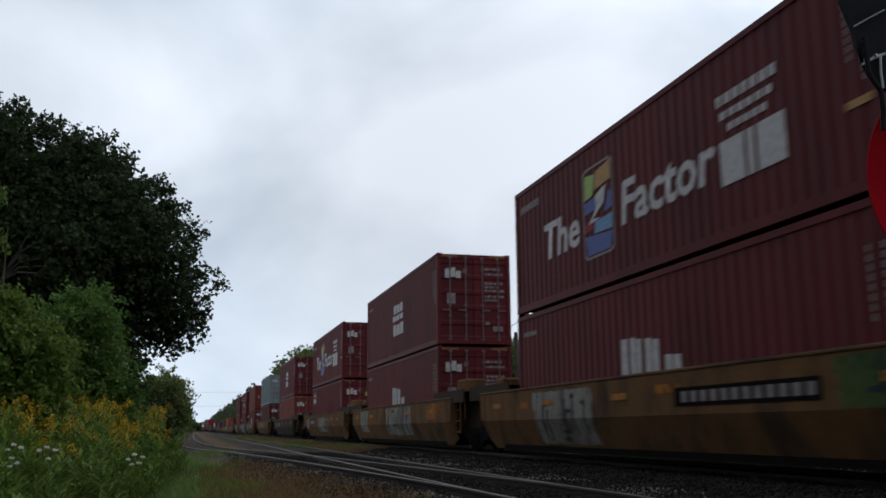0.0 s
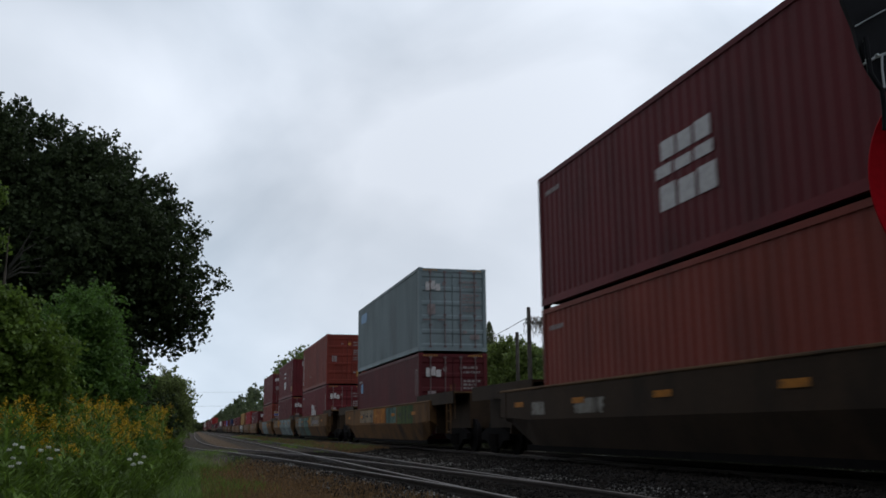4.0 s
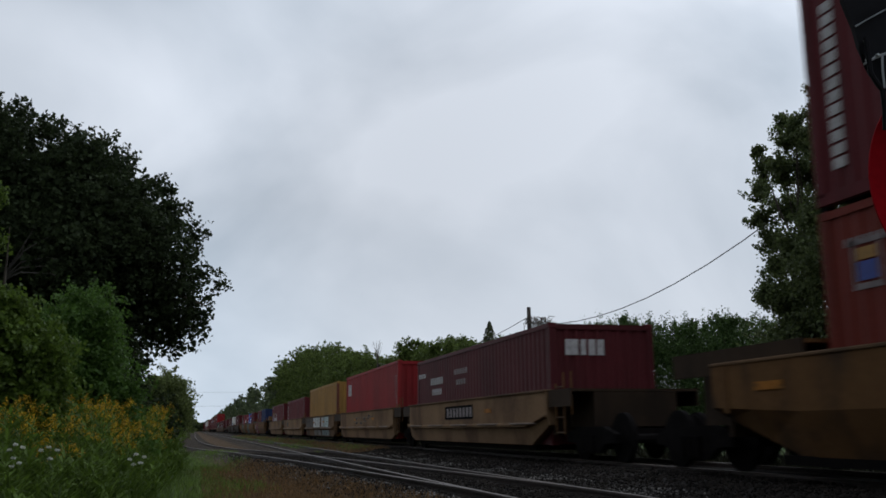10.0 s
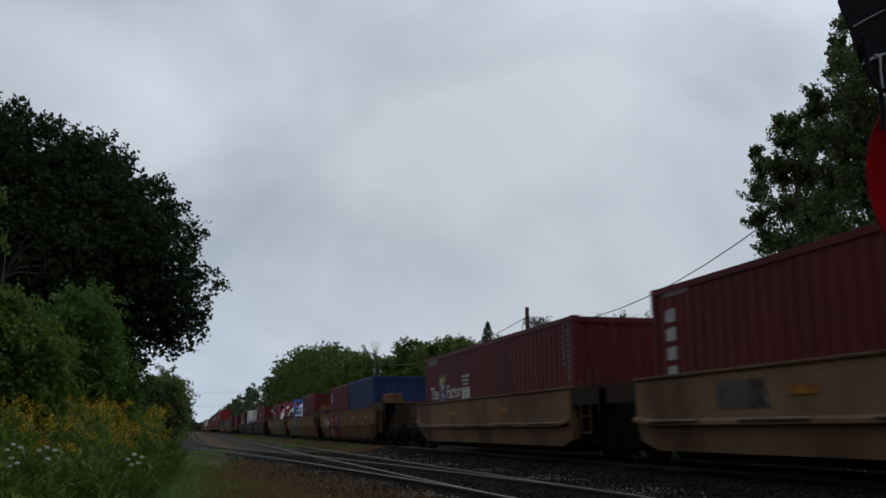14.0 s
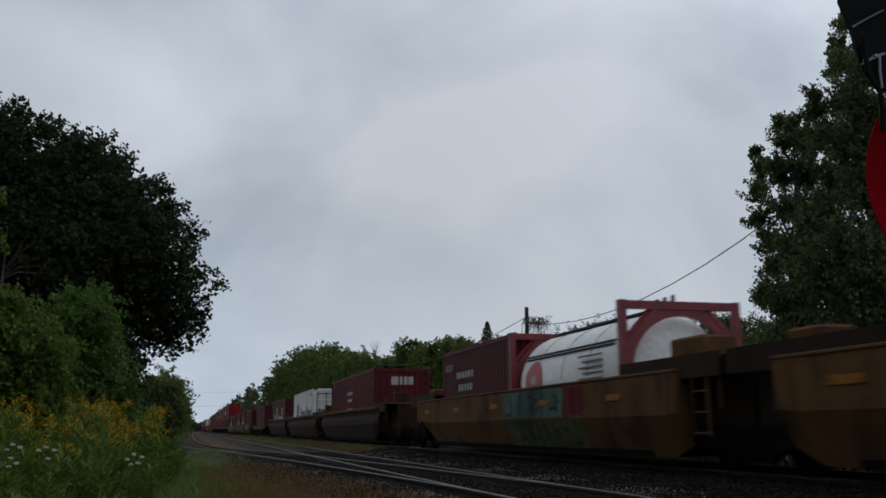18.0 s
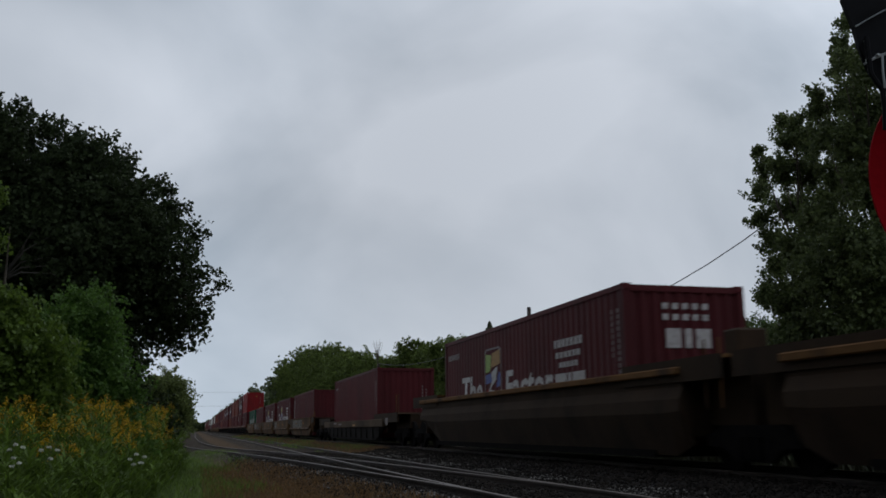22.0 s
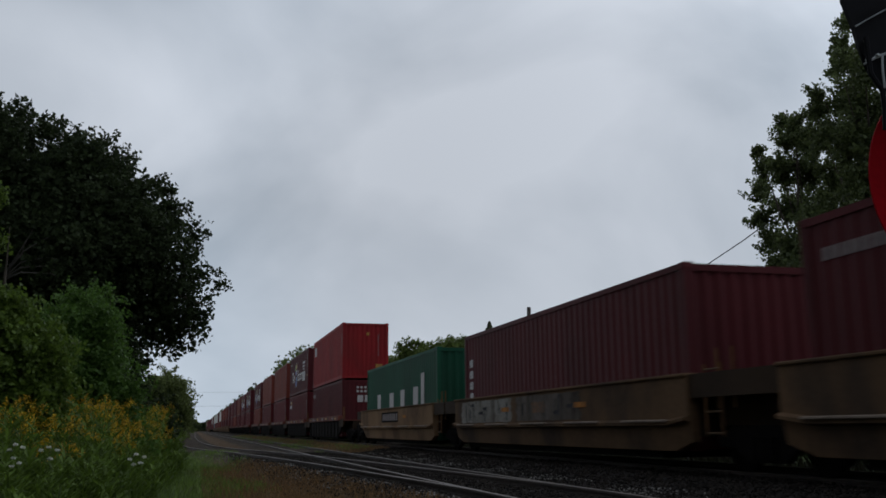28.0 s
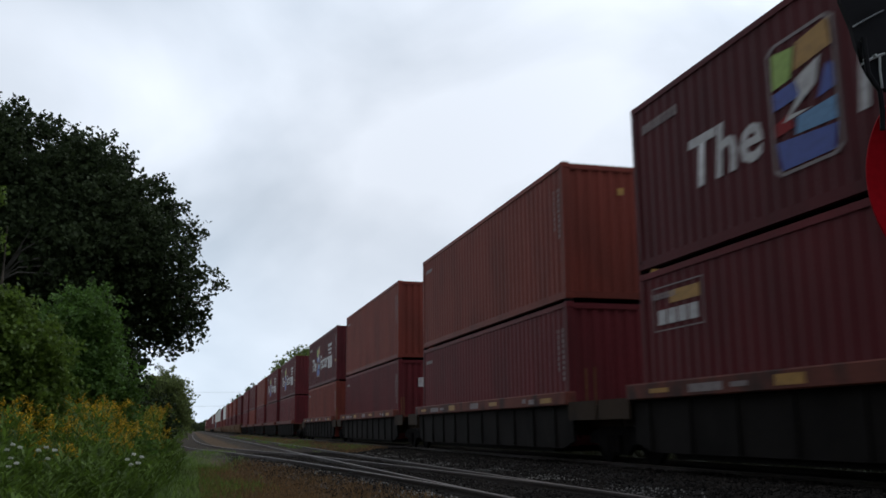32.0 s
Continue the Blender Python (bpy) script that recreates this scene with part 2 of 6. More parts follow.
SHRUBD = leaf_material("mid_green_shrub_leaves", (0.062, 0.122, 0.025), 0.32, 0.45, 0.2)
POPLARL = leaf_material("poplar_leaves", (0.086, 0.114, 0.047), 0.45, 0.42, 0.25)
WOODL = leaf_material("roadside_wood_leaves", (0.092, 0.130, 0.036), 0.5, 0.4, 0.15)
WILLOWL = leaf_material("grey_green_lineside_leaves", (0.100, 0.128, 0.048), 0.45, 0.45, 0.1)
FARL = leaf_material("distant_wood_leaves", (0.065, 0.088, 0.040), 0.4)
HEDGEL = leaf_material("hedgerow_leaves", (0.052, 0.090, 0.030), 0.45, 0.3, 0.1)
FIRL = leaf_material("spruce_needles", (0.085, 0.098, 0.052), 0.4, 0.2, 0.05)
WEED = leaf_material("goldenrod_leaves", (0.084, 0.140, 0.026), 0.5, 0.4, 0.22)
GOLD = leaf_material("goldenrod_blossom", (0.42, 0.27, 0.012), 0.45, 0.25)
GRASS = leaf_material("green_grass_blades", (0.100, 0.163, 0.032), 0.5)
STRAW = leaf_material("dry_brown_grass_blades", (0.155, 0.092, 0.044), 0.5)
# near-black leaf colour with the shade under the cars put into it
SHADEFILL = leaf_material("dark_bramble_leaves", (0.020, 0.021, 0.013), 0.4, 0.1, 0.05)
UMBEL = leaf_material("white_umbel_flowers", (0.62, 0.63, 0.60), 0.15)
REDSIGN = material("faded_red_sign_enamel", (0.33, 0.004, 0.010), rough=0.8, scale=5, spread=0.15, spec=0.05)
HOUSING = material("black_signal_housing_paint", (0.008, 0.008, 0.010), rough=0.7, scale=12, spread=0.4, spec=0.1)
GALV = material("galvanised_bracket_steel", (0.42, 0.44, 0.45), rough=0.5, metal=0.5, scale=12, spread=0.3)
POLEW = material("weathered_pole_wood", (0.05, 0.04, 0.033), rough=0.9, scale=5, spread=0.4, fine=30)
WIRE = material("dark_cable_sheath", (0.03, 0.03, 0.032), rough=0.6, scale=10)


# ---- mesh helpers ----
CACHE = {}


def quad_box(bm, x0, x1, y0, y1, z0, z1):
    v = [bm.verts.new(p) for p in ((x0, y0, z0), (x1, y0, z0), (x1, y1, z0), (x0, y1, z0), (x0, y0, z1), (x1, y0, z1), (x1, y1, z1), (x0, y1, z1))]
    for f in ((0, 3, 2, 1), (4, 5, 6, 7), (0, 1, 5, 4), (1, 2, 6, 5), (2, 3, 7, 6), (3, 0, 4, 7)):
        bm.faces.new([v[i] for i in f])
    return v


def finish(bm, name):
    bmesh.ops.recalc_face_normals(bm, faces=bm.faces)
    me = bpy.data.meshes.new(name)
    bm.to_mesh(me)
    bm.free()
    me.materials.append(None)
    return me


def cached(key, build):
    """One mesh for all alike parts."""
    if key not in CACHE:
        bm = bmesh.new()
        build(bm)
        CACHE[key] = finish(bm, str(key[0]))
    return CACHE[key]


def part(name, mesh, mat, parent=None, label="", m=None):
    """Links a mesh (or a bmesh) as one object under a thing or a part, with its own material."""
    if isinstance(mesh, bmesh.types.BMesh):
        mesh = finish(mesh, name)
    ob = new(name, mesh)
    ob.material_slots[0].link = "OBJECT"
    ob.material_slots[0].material = mat
    ob.parent = parent
    if m is not None:
        ob.matrix_basis = m
    if label:
        tagged(ob, label)
    return ob


def beam(key, x0, x1, y0, y1, z0, z1, bevel=0.0):
    def build(bm):
        quad_box(bm, x0, x1, y0, y1, z0, z1)
        if bevel:
            bmesh.ops.bevel(bm, geom=bm.edges[:], offset=bevel, segments=1, affect="EDGES")
    return cached((key, x0, x1, y0, y1, z0, z1), build)


def tube(bm, points, radii, sides=8):
    """A tapered tube along points."""
    rings = []
    for i, p in enumerate(points):
        p = Vector(p)
        a = Vector(points[max(i - 1, 0)])
        b = Vector(points[min(i + 1, len(points) - 1)])
        d = (b - a).normalized()
        s = d.cross(Vector((0.31, 0.93, 0.17))).normalized()
        t = d.cross(s)
        rings.append([bm.verts.new(p + radii[i] * (math.cos(2 * math.pi * k / sides) * s + math.sin(2 * math.pi * k / sides) * t)) for k in range(sides)])
    for a, b in zip(rings, rings[1:]):
        for k in range(sides):
            bm.faces.new((a[k], a[(k + 1) % sides], b[(k + 1) % sides], b[k]))
    bm.faces.new(rings[0][::-1])
    bm.faces.new(rings[-1])


def quads_mesh(name, verts, mat):
    """A mesh of loose quads from an array of n x 4 x 3."""
    n = len(verts)
    me = bpy.data.meshes.new(name)
    me.vertices.add(n * 4)
    me.vertices.foreach_set("co", verts.reshape(-1).astype(np.float32))
    me.loops.add(n * 4)
    me.loops.foreach_set("vertex_index", np.arange(n * 4, dtype=np.int32))
    me.polygons.add(n)
    me.polygons.foreach_set("loop_start", np.arange(0, n * 4, 4, dtype=np.int32))
    me.update(calc_edges=True)
    me.validate()
    me.materials.append(mat)
    return me


def leaf_quads(rng, centres, size, flat=0.0):
    """Diamond leaves at centres, turned at random."""
    n = len(centres)
    a = rng.normal(size=(n, 3))
    a[:, 2] *= 1 - flat
    a /= np.linalg.norm(a, axis=1)[:, None]
    b = rng.normal(size=(n, 3))
    b -= a * (a * b).sum(1)[:, None]
    b /= np.linalg.norm(b, axis=1)[:, None]
    s = size * rng.uniform(0.65, 1.3, (n, 1))
    fold = np.cross(a, b) * s * 0.18
    return np.stack([centres - a * s * 0.5, centres + b * s * 0.36 + fold, centres + a * s * 0.5, centres - b * s * 0.36 + fold], 1)


def crown_points(rng, blobs, count, clump, per):
    """Leaf places: tufts of leaves set all over overlapping rounded masses, with a looser core."""
    blobs = np.array(blobs, float)
    w = blobs[:, 3] ** 2
    k = max(40, min(int(42 * len(blobs)), count // 60))
    pick = rng.choice(len(blobs), k, p=w / w.sum())
    d = rng.normal(size=(k, 3))
    d /= np.linalg.norm(d, axis=1)[:, None]
    r = blobs[pick, 3:4]
    tuft = blobs[pick, :3] + d * r * rng.uniform(0.55, 0.90, (k, 1))
    tr = np.clip(r[:, 0] * rng.uniform(0.16, 0.36, k), 0.1, 3)
    n = int(count * 0.78) // per
    which = rng.choice(k, n, p=tr ** 2 / (tr ** 2).sum())
    e = rng.normal(size=(n, 3))
    e /= np.linalg.norm(e, axis=1)[:, None]
    a = tuft[which] + e * tr[which, None] * rng.uniform(0, 1, (n, 1)) ** 0.45 * np.array([1.1, 1.1, 0.85])
    m = int(count * 0.22) // per
    core = rng.choice(len(blobs), m, p=w / w.sum())
    f = rng.normal(size=(m, 3))
    f /= np.linalg.norm(f, axis=1)[:, None]
    c = blobs[core, :3] + f * blobs[core, 3:4] * 0.78 * rng.uniform(0, 1, (m, 1)) ** 0.4
    pts = np.concatenate([a, c])
    return (pts[:, None, :] + rng.normal(size=(len(pts), per, 3)) * clump * 0.5).reshape(-1, 3)


def shoot_points(rng, blobs, count, droop):
    """Leaf places along many arching shoots that leave the crown's masses."""
    blobs = np.array(blobs, float)
    w = blobs[:, 3] ** 2
    per = 36
    k = count // per
    pick = rng.choice(len(blobs), k, p=w / w.sum())
    d = rng.normal(size=(k, 3)) + np.array([0, 0, 0.25])
    d /= np.linalg.norm(d, axis=1)[:, None]
    r = blobs[pick, 3][:, None]
    start = blobs[pick, :3] + d * r * rng.uniform(0.05, 0.5, (k, 1))
    reach = d * r * (0.2 + 0.9 * rng.uniform(0, 1, (k, 1)) ** 1.6)
    f = rng.uniform(0, 1, (k, per, 1)) ** 0.7
    pts = start[:, None, :] + reach[:, None, :] * f
    pts[..., 2:] -= droop * r[:, None, :] * f * f
    return (pts + rng.normal(size=pts.shape) * (0.035 + 0.03 * r[:, None, :])).reshape(-1, 3)


def tree(name, label, category, base, top, blobs, leaf, count, size, clump, seed, trunk=0.25, limbs=7, group="", droop=None):
    """A tree in parts: tapered trunk with limbs, and a crown of many small leaves."""
    rng = np.random.default_rng(seed)
    root = tagged(new(name), label, category, group)
    root.location = base
    bm = bmesh.new()
    h = top - base[2]
    tip = Vector(blobs[0][:3]) - Vector(base)
    path = [(0, 0, -0.15), (0.04 * h, 0.0, h * 0.2), (tip.x * 0.4, tip.y * 0.3, h * 0.45), (tip.x * 0.8, tip.y * 0.6, h * 0.72), (tip.x, tip.y, h * 0.92)]
    tube(bm, path, [trunk, trunk * 0.8, trunk * 0.6, trunk * 0.35, trunk * 0.08], 8)
    part("trunk", bm, BARK, root)
    for i in range(min(limbs, len(blobs) * 2)):
        bl = blobs[i % len(blobs)]
        end = Vector(bl[:3]) - Vector(base) + Vector(rng.uniform(-0.7, 0.7, 3)) * bl[3]
        start = Vector(path[1]).lerp(Vector(path[3]), rng.uniform(0.1, 0.8))
        mid = start.lerp(end, 0.5) + Vector(rng.uniform(-0.15, 0.15, 3)) * bl[3]
        bm = bmesh.new()
        tube(bm, [start, mid, end], [trunk * 0.35, trunk * 0.2, trunk * 0.05], 6)
        part("limb", bm, BARK, root)
    local = [(b[0] - base[0], b[1] - base[1], b[2] - base[2], b[3]) for b in blobs]
    if droop is None:
        pts = crown_points(rng, local, count, clump, 9)
    else:
        pts = shoot_points(rng, local, count, droop)
    crown = new("crown", quads_mesh("crown", leaf_quads(rng, pts, size), leaf))
    crown.parent = root
    return root


# ---- ground, ballast and tracks ----
MAIN, SIDING, LOW = 8.47, 4.43, -0.16
CURVE = [(9.5, 4.43), (12, 4.40), (16, 4.12), (20, 3.80), (24, 3.46), (30, 2.86), (35, 2.22), (40, 1.42), (46, 0.66), (54, 0.10), (66, -0.28), (90, -0.56), (140, -0.72)]
CURVE_Y, CURVE_X = np.array(CURVE).T
CURVE_SLOPE = np.gradient(CURVE_X, CURVE_Y)
CURVE_SLOPE[0] = CURVE_SLOPE[-1] = 0


def branch(y):
    """Centre line of the track that turns out of the siding to the near side and straightens beyond."""
    y = np.clip(y, CURVE_Y[0], CURVE_Y[-1])
    i = np.clip(np.searchsorted(CURVE_Y, y) - 1, 0, len(CURVE_Y) - 2)
    h = CURVE_Y[i + 1] - CURVE_Y[i]
    t = (y - CURVE_Y[i]) / h
    return ((2 * t ** 3 - 3 * t ** 2 + 1) * CURVE_X[i] + (t ** 3 - 2 * t ** 2 + t) * h * CURVE_SLOPE[i]
            + (3 * t ** 2 - 2 * t ** 3) * CURVE_X[i + 1] + (t ** 3 - t ** 2) * h * CURVE_SLOPE[i + 1])


def smooth(a, b, x):
    t = np.clip((x - a) / (b - a), 0, 1)
    return t * t * (3 - 2 * t)


def ground_height(x, y):
    near = np.maximum(smooth(2.3, 1.35, np.abs(x - SIDING)), smooth(2.2, 1.3, np.abs(x - branch(y))))
    main = smooth(3.3, 1.5, np.abs(x - MAIN))
    low = -0.52 + 0.10 * smooth(-1.0, -6.0, x) + 0.05 * np.sin(x * 0.9 + 0.3 * y) * np.sin(0.5 * y) - 0.3 * smooth(12, 16, x)
    low = low + 0.22 * smooth(3.6, 4.4, x) * smooth(11.2, 10.2, x)
    ripple = 0.02 * np.sin(x * 5.1 + y) * np.sin(y * 1.9)
    bed = low * (1 - near) + (LOW - 0.085 - ripple) * near
    return bed * (1 - main) + (-0.085 - ripple) * main


def ground_material():
    m = bpy.data.materials.new("earth_grass_and_gravel")
    m.use_nodes = True
    n, l = m.node_tree.nodes, m.node_tree.links
    b = n["Principled BSDF"]
    b.inputs["Roughness"].default_value = 0.95
    b.inputs["Specular IOR Level"].default_value = 0.15
    tc = n.new("ShaderNodeTexCoord")
    sep = n.new("ShaderNodeSeparateXYZ")
    l.new(tc.outputs["Object"], sep.inputs["Vector"])
    big, mid, small = (n.new("ShaderNodeTexNoise") for _ in range(3))
    for node, sc in ((big, 0.35), (mid, 2.2), (small, 24.0)):
        node.inputs["Scale"].default_value, node.inputs["Detail"].default_value = sc, 5.0
        l.new(tc.outputs["Object"], node.inputs["Vector"])

    def two(fac, a, c):
        r = n.new("ShaderNodeValToRGB")
        r.color_ramp.elements[0].position, r.color_ramp.elements[1].position = 0.35, 0.65
        r.color_ramp.elements[0].color, r.color_ramp.elements[1].color = (*a, 1), (*c, 1)
        l.new(fac, r.inputs["Fac"])
        return r.outputs["Color"]

    def blend(fac, a, c):
        mx = n.new("ShaderNodeMix")
        mx.data_type = "RGBA"
        l.new(fac, mx.inputs[0])
        l.new(a, mx.inputs[6])
        l.new(c, mx.inputs[7])
        return mx.outputs[2]
    # near-black gravel tones carry the train's shade over the bed
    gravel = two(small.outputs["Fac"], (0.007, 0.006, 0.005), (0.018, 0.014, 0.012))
    dry = two(mid.outputs["Fac"], (0.048, 0.029, 0.015), (0.088, 0.053, 0.026))
    green = two(mid.outputs["Fac"], (0.030, 0.050, 0.013), (0.055, 0.085, 0.022))
    # gravel bed above -0.33 m, dry strip beside it, grass further out
    wob = n.new("ShaderNodeMath")
    wob.operation = "MULTIPLY_ADD"
    wob.inputs[1].default_value, wob.inputs[2].default_value = 0.22, -0.11
    l.new(mid.outputs["Fac"], wob.inputs[0])
    zz = n.new("ShaderNodeMath")
    l.new(sep.outputs["Z"], zz.inputs[0])
    l.new(wob.outputs[0], zz.inputs[1])
    bedf = n.new("ShaderNodeMapRange")
    bedf.inputs["From Min"].default_value, bedf.inputs["From Max"].default_value = -0.38, -0.29
    l.new(zz.outputs[0], bedf.inputs["Value"])
    xx = n.new("ShaderNodeMath")
    xx.operation = "MULTIPLY_ADD"
    xx.inputs[1].default_value = 2.2
    l.new(big.outputs["Fac"], xx.inputs[0])
    l.new(sep.outputs["X"], xx.inputs[2])
    dryf = n.new("ShaderNodeMapRange")
    dryf.inputs["From Min"].default_value, dryf.inputs["From Max"].default_value = 0.9, 1.9
    l.new(xx.outputs[0], dryf.inputs["Value"])
    beyond = n.new("ShaderNodeMapRange")
    beyond.inputs["From Min"].default_value, beyond.inputs["From Max"].default_value = 14.5, 13.0
    l.new(xx.outputs[0], beyond.inputs["Value"])
    strip = n.new("ShaderNodeMath")
    strip.operation = "MULTIPLY"
    l.new(dryf.outputs["Result"], strip.inputs[0])
    l.new(beyond.outputs["Result"], strip.inputs[1])
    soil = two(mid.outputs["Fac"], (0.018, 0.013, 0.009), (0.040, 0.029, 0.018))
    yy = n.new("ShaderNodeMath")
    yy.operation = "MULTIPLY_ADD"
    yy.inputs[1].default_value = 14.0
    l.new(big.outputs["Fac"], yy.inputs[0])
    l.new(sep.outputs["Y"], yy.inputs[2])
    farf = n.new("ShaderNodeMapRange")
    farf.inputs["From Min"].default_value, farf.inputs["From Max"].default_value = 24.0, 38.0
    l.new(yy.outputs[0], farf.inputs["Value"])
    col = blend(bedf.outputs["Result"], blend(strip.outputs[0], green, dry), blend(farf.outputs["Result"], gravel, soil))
    l.new(col, b.inputs["Base Color"])
    bp = n.new("ShaderNodeBump")
    bp.inputs["Strength"].default_value, bp.inputs["Distance"].default_value = 0.9, 0.05
    l.new(small.outputs["Fac"], bp.inputs["Height"])
    l.new(bp.outputs["Normal"], b.inputs["Normal"])
    return m


def spaced(lo, fine_lo, fine_hi, hi, step, grow=1.35):
    mid = list(np.arange(fine_lo, fine_hi + 1e-6, step))
    up, s, v = [], step, fine_hi
    while v < hi:
        s *= grow
        v += s
        up.append(v)
    down, s, v = [], step, fine_lo
    while v > lo:
        s *= grow
        v -= s
        down.append(v)
    return np.array(down[::-1] + mid + up)


gx, gy = spaced(-2500, -6, 16, 2500, 0.25), spaced(-2500, 2, 60, 4200, 0.5, 1.25)
GX, GY = np.meshgrid(gx, gy)
GZ = ground_height(GX, GY)
me = bpy.data.meshes.new("ground")
nx, ny = len(gx), len(gy)
idx = np.arange(nx * ny).reshape(ny, nx)
me.from_pydata(np.stack([GX, GY, GZ], -1).reshape(-1, 3).tolist(), [],
               np.stack([idx[:-1, :-1], idx[:-1, 1:], idx[1:, 1:], idx[1:, :-1]], -1).reshape(-1, 4).tolist())
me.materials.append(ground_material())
ground = tagged(new("ground", me), "grassy lineside ground with gravel ballast bed", "ground", kind="structure")
for p in me.polygons:
    p.use_smooth = True


def rail_mesh(line, lo, hi, step):
    """A rail: flat foot, web and head swept along a line."""
    prof = [(-0.07, -0.17), (0.07, -0.17), (0.07, -0.155), (0.012, -0.135), (0.012, -0.045), (0.033, -0.035), (0.033, -0.005), (0.026, 0.0), (-0.026, 0.0), (-0.033, -0.005), (-0.033, -0.035), (-0.012, -0.045), (-0.012, -0.135), (-0.07, -0.155)]
    bm, last, y = bmesh.new(), None, lo
    while y <= hi + 1e-6:
        ring = [bm.verts.new((line(y) + a, y, z)) for a, z in prof]
        if last:
            for k in range(len(prof)):
                f = bm.faces.new((last[k], last[(k + 1) % len(prof)], ring[(k + 1) % len(prof)], ring[k]))
                if k in (6, 7, 8):
                    f.material_index = 1
        last = ring
        y += step if y < 150 else step * 12
    me = finish(bm, "rail")
    me.materials.append(RAILTOP)
    return me


def track(name, label, line, lo, hi, ties, z=0.0):
    root = tagged(new(name), label, "railway track", kind="structure")
    root.location.z = z
    for off in (-0.755, 0.755):
        part("rail", rail_mesh(lambda y: line(y) + off, lo, hi, 1.0), RAILSIDE, root, "steel rail with a worn bright head")
    tie = beam("sleeper", -1.28, 1.28, -0.11, 0.11, -0.31, -0.168, 0.012)
    rng = random.Random(len(name))
    y = ties[0]
    while y < ties[1]:
        part("sleeper", tie, TIE, root, m=pose(line(y) + rng.uniform(-0.04, 0.04), y + rng.uniform(-0.03, 0.03), rng.uniform(-0.012, 0.0), 0, 0, rng.uniform(-1.2, 1.2)))
        y += 0.52
    return root


track("main_track", "main line track with rusty rails under the train", lambda y: MAIN, -560, 1500, (4, 60))
track("siding_track", "siding track with worn shiny rails in gravel", lambda y: SIDING, -60, 400, (3, 48), LOW)
track("branch_track", "track curving away from the siding beside the weeds", branch, 10.2, 900, (17.2, 75), LOW + 0.004)

# long rusty timbers under the turnout
for sx, sy in ((3.05, 10.6), (2.62, 15.6)):
    timber = part("turnout_timber", beam("turnout_timber", 0, 2.6, -0.12, 0.12, -0.10, 0.06, 0.015), RUSTWOOD)
    timber.matrix_basis = pose(sx, sy, LOW - 0.24, 0, 0, 4)
    tagged(timber, "rust-red stained timber end beside the turnout rail", "sleeper", "turnout timbers")


# ---- gravel ----
def gravel(name, label, spots, seed, mat, scale=1.0):
    """Loose stones: squashed octahedra, joined."""
    rng = np.random.default_rng(seed)
    n = len(spots)
    base = np.array([(1, 0, 0), (0, 1, 0), (-1, 0, 0), (0, -1, 0), (0, 0, 1), (0, 0, -1)], float)
    s = scale * rng.uniform(0.016, 0.036, (n, 1, 1)) * rng.uniform(0.6, 1.3, (n, 6, 1))
    ang = rng.uniform(0, 6.28, n)
    v = base[None] * s * np.array([1, 1, 0.75])
    rx = v[..., 0] * np.cos(ang)[:, None] - v[..., 1] * np.sin(ang)[:, None]
    ry = v[..., 0] * np.sin(ang)[:, None] + v[..., 1] * np.cos(ang)[:, None]
    v = np.stack([rx, ry, v[..., 2]], -1) + spots[:, None, :]
    f = np.array([(0, 1, 4), (1, 2, 4), (2, 3, 4), (3, 0, 4), (1, 0, 5), (2, 1, 5), (3, 2, 5), (0, 3, 5)])
    faces = (f[None] + (np.arange(n) * 6)[:, None, None]).reshape(-1, 3)
    me = bpy.data.meshes.new(name)
    me.from_pydata(v.reshape(-1, 3).tolist(), [], faces.tolist())
    me.materials.append(mat)
    return tagged(new(name, me), label, "gravel", kind="stuff")


def off_rails(p):
    x, y = p[:, 0], p[:, 1]
    clear = np.abs(np.abs(x - SIDING) - 0.755) > 0.09
    return clear & ((np.abs(np.abs(x - branch(y)) - 0.755) > 0.09) | (y < 10.2))


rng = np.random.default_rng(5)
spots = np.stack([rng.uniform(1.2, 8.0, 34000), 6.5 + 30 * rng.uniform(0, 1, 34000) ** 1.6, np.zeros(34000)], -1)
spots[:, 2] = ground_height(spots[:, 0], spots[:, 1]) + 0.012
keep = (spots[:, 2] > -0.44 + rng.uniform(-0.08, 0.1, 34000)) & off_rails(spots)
gravel("ballast_stones", "loose ballast stones between the tracks, coloured dark for shade", spots[keep], 6, STONE)
side = rng.uniform(0, 1, 5200) < 0.55
py = 8.0 + 34 * rng.uniform(0, 1, 5200) ** 1.5
px = np.where(side, branch(py) - 1.05 - 0.75 * rng.uniform(0, 1, 5200) ** 1.2, SIDING + 1.12 + 0.5 * rng.uniform(0, 1, 5200))
pale = np.stack([px, py, ground_height(px, py) + 0.02], -1)
pale = pale[(np.sin(py * 1.9 + px * 3) + rng.normal(size=5200) * 0.7 > 0.25) & off_rails(pale)]
gravel("pale_stones", "scattered pale stones along the edges of the ballast", pale, 7, PALESTONE, 0.62)


# ---- grass and weeds ----
def blades(name, label, spots, height, width, mat, seed, lean=0.35):
    rng = np.random.default_rng(seed)
    n = len(spots)
    h = height * rng.uniform(0.45, 1.2, (n, 1))
    a = rng.uniform(0, 6.28, n)
    side = np.stack([np.cos(a), np.sin(a), np.zeros(n)], -1) * width * 0.5
    tip = spots + np.concatenate([rng.normal(size=(n, 2)) * lean * h, h], 1)
    mid = spots * 0.5 + tip * 0.5 + np.array([0, 0, 0.06]) * h
    v = np.stack([spots - side, spots + side, mid + side * 0.7, tip], 1)
    me = quads_mesh(name, v, mat)
    return tagged(new(name, me), label, "grass", kind="stuff")


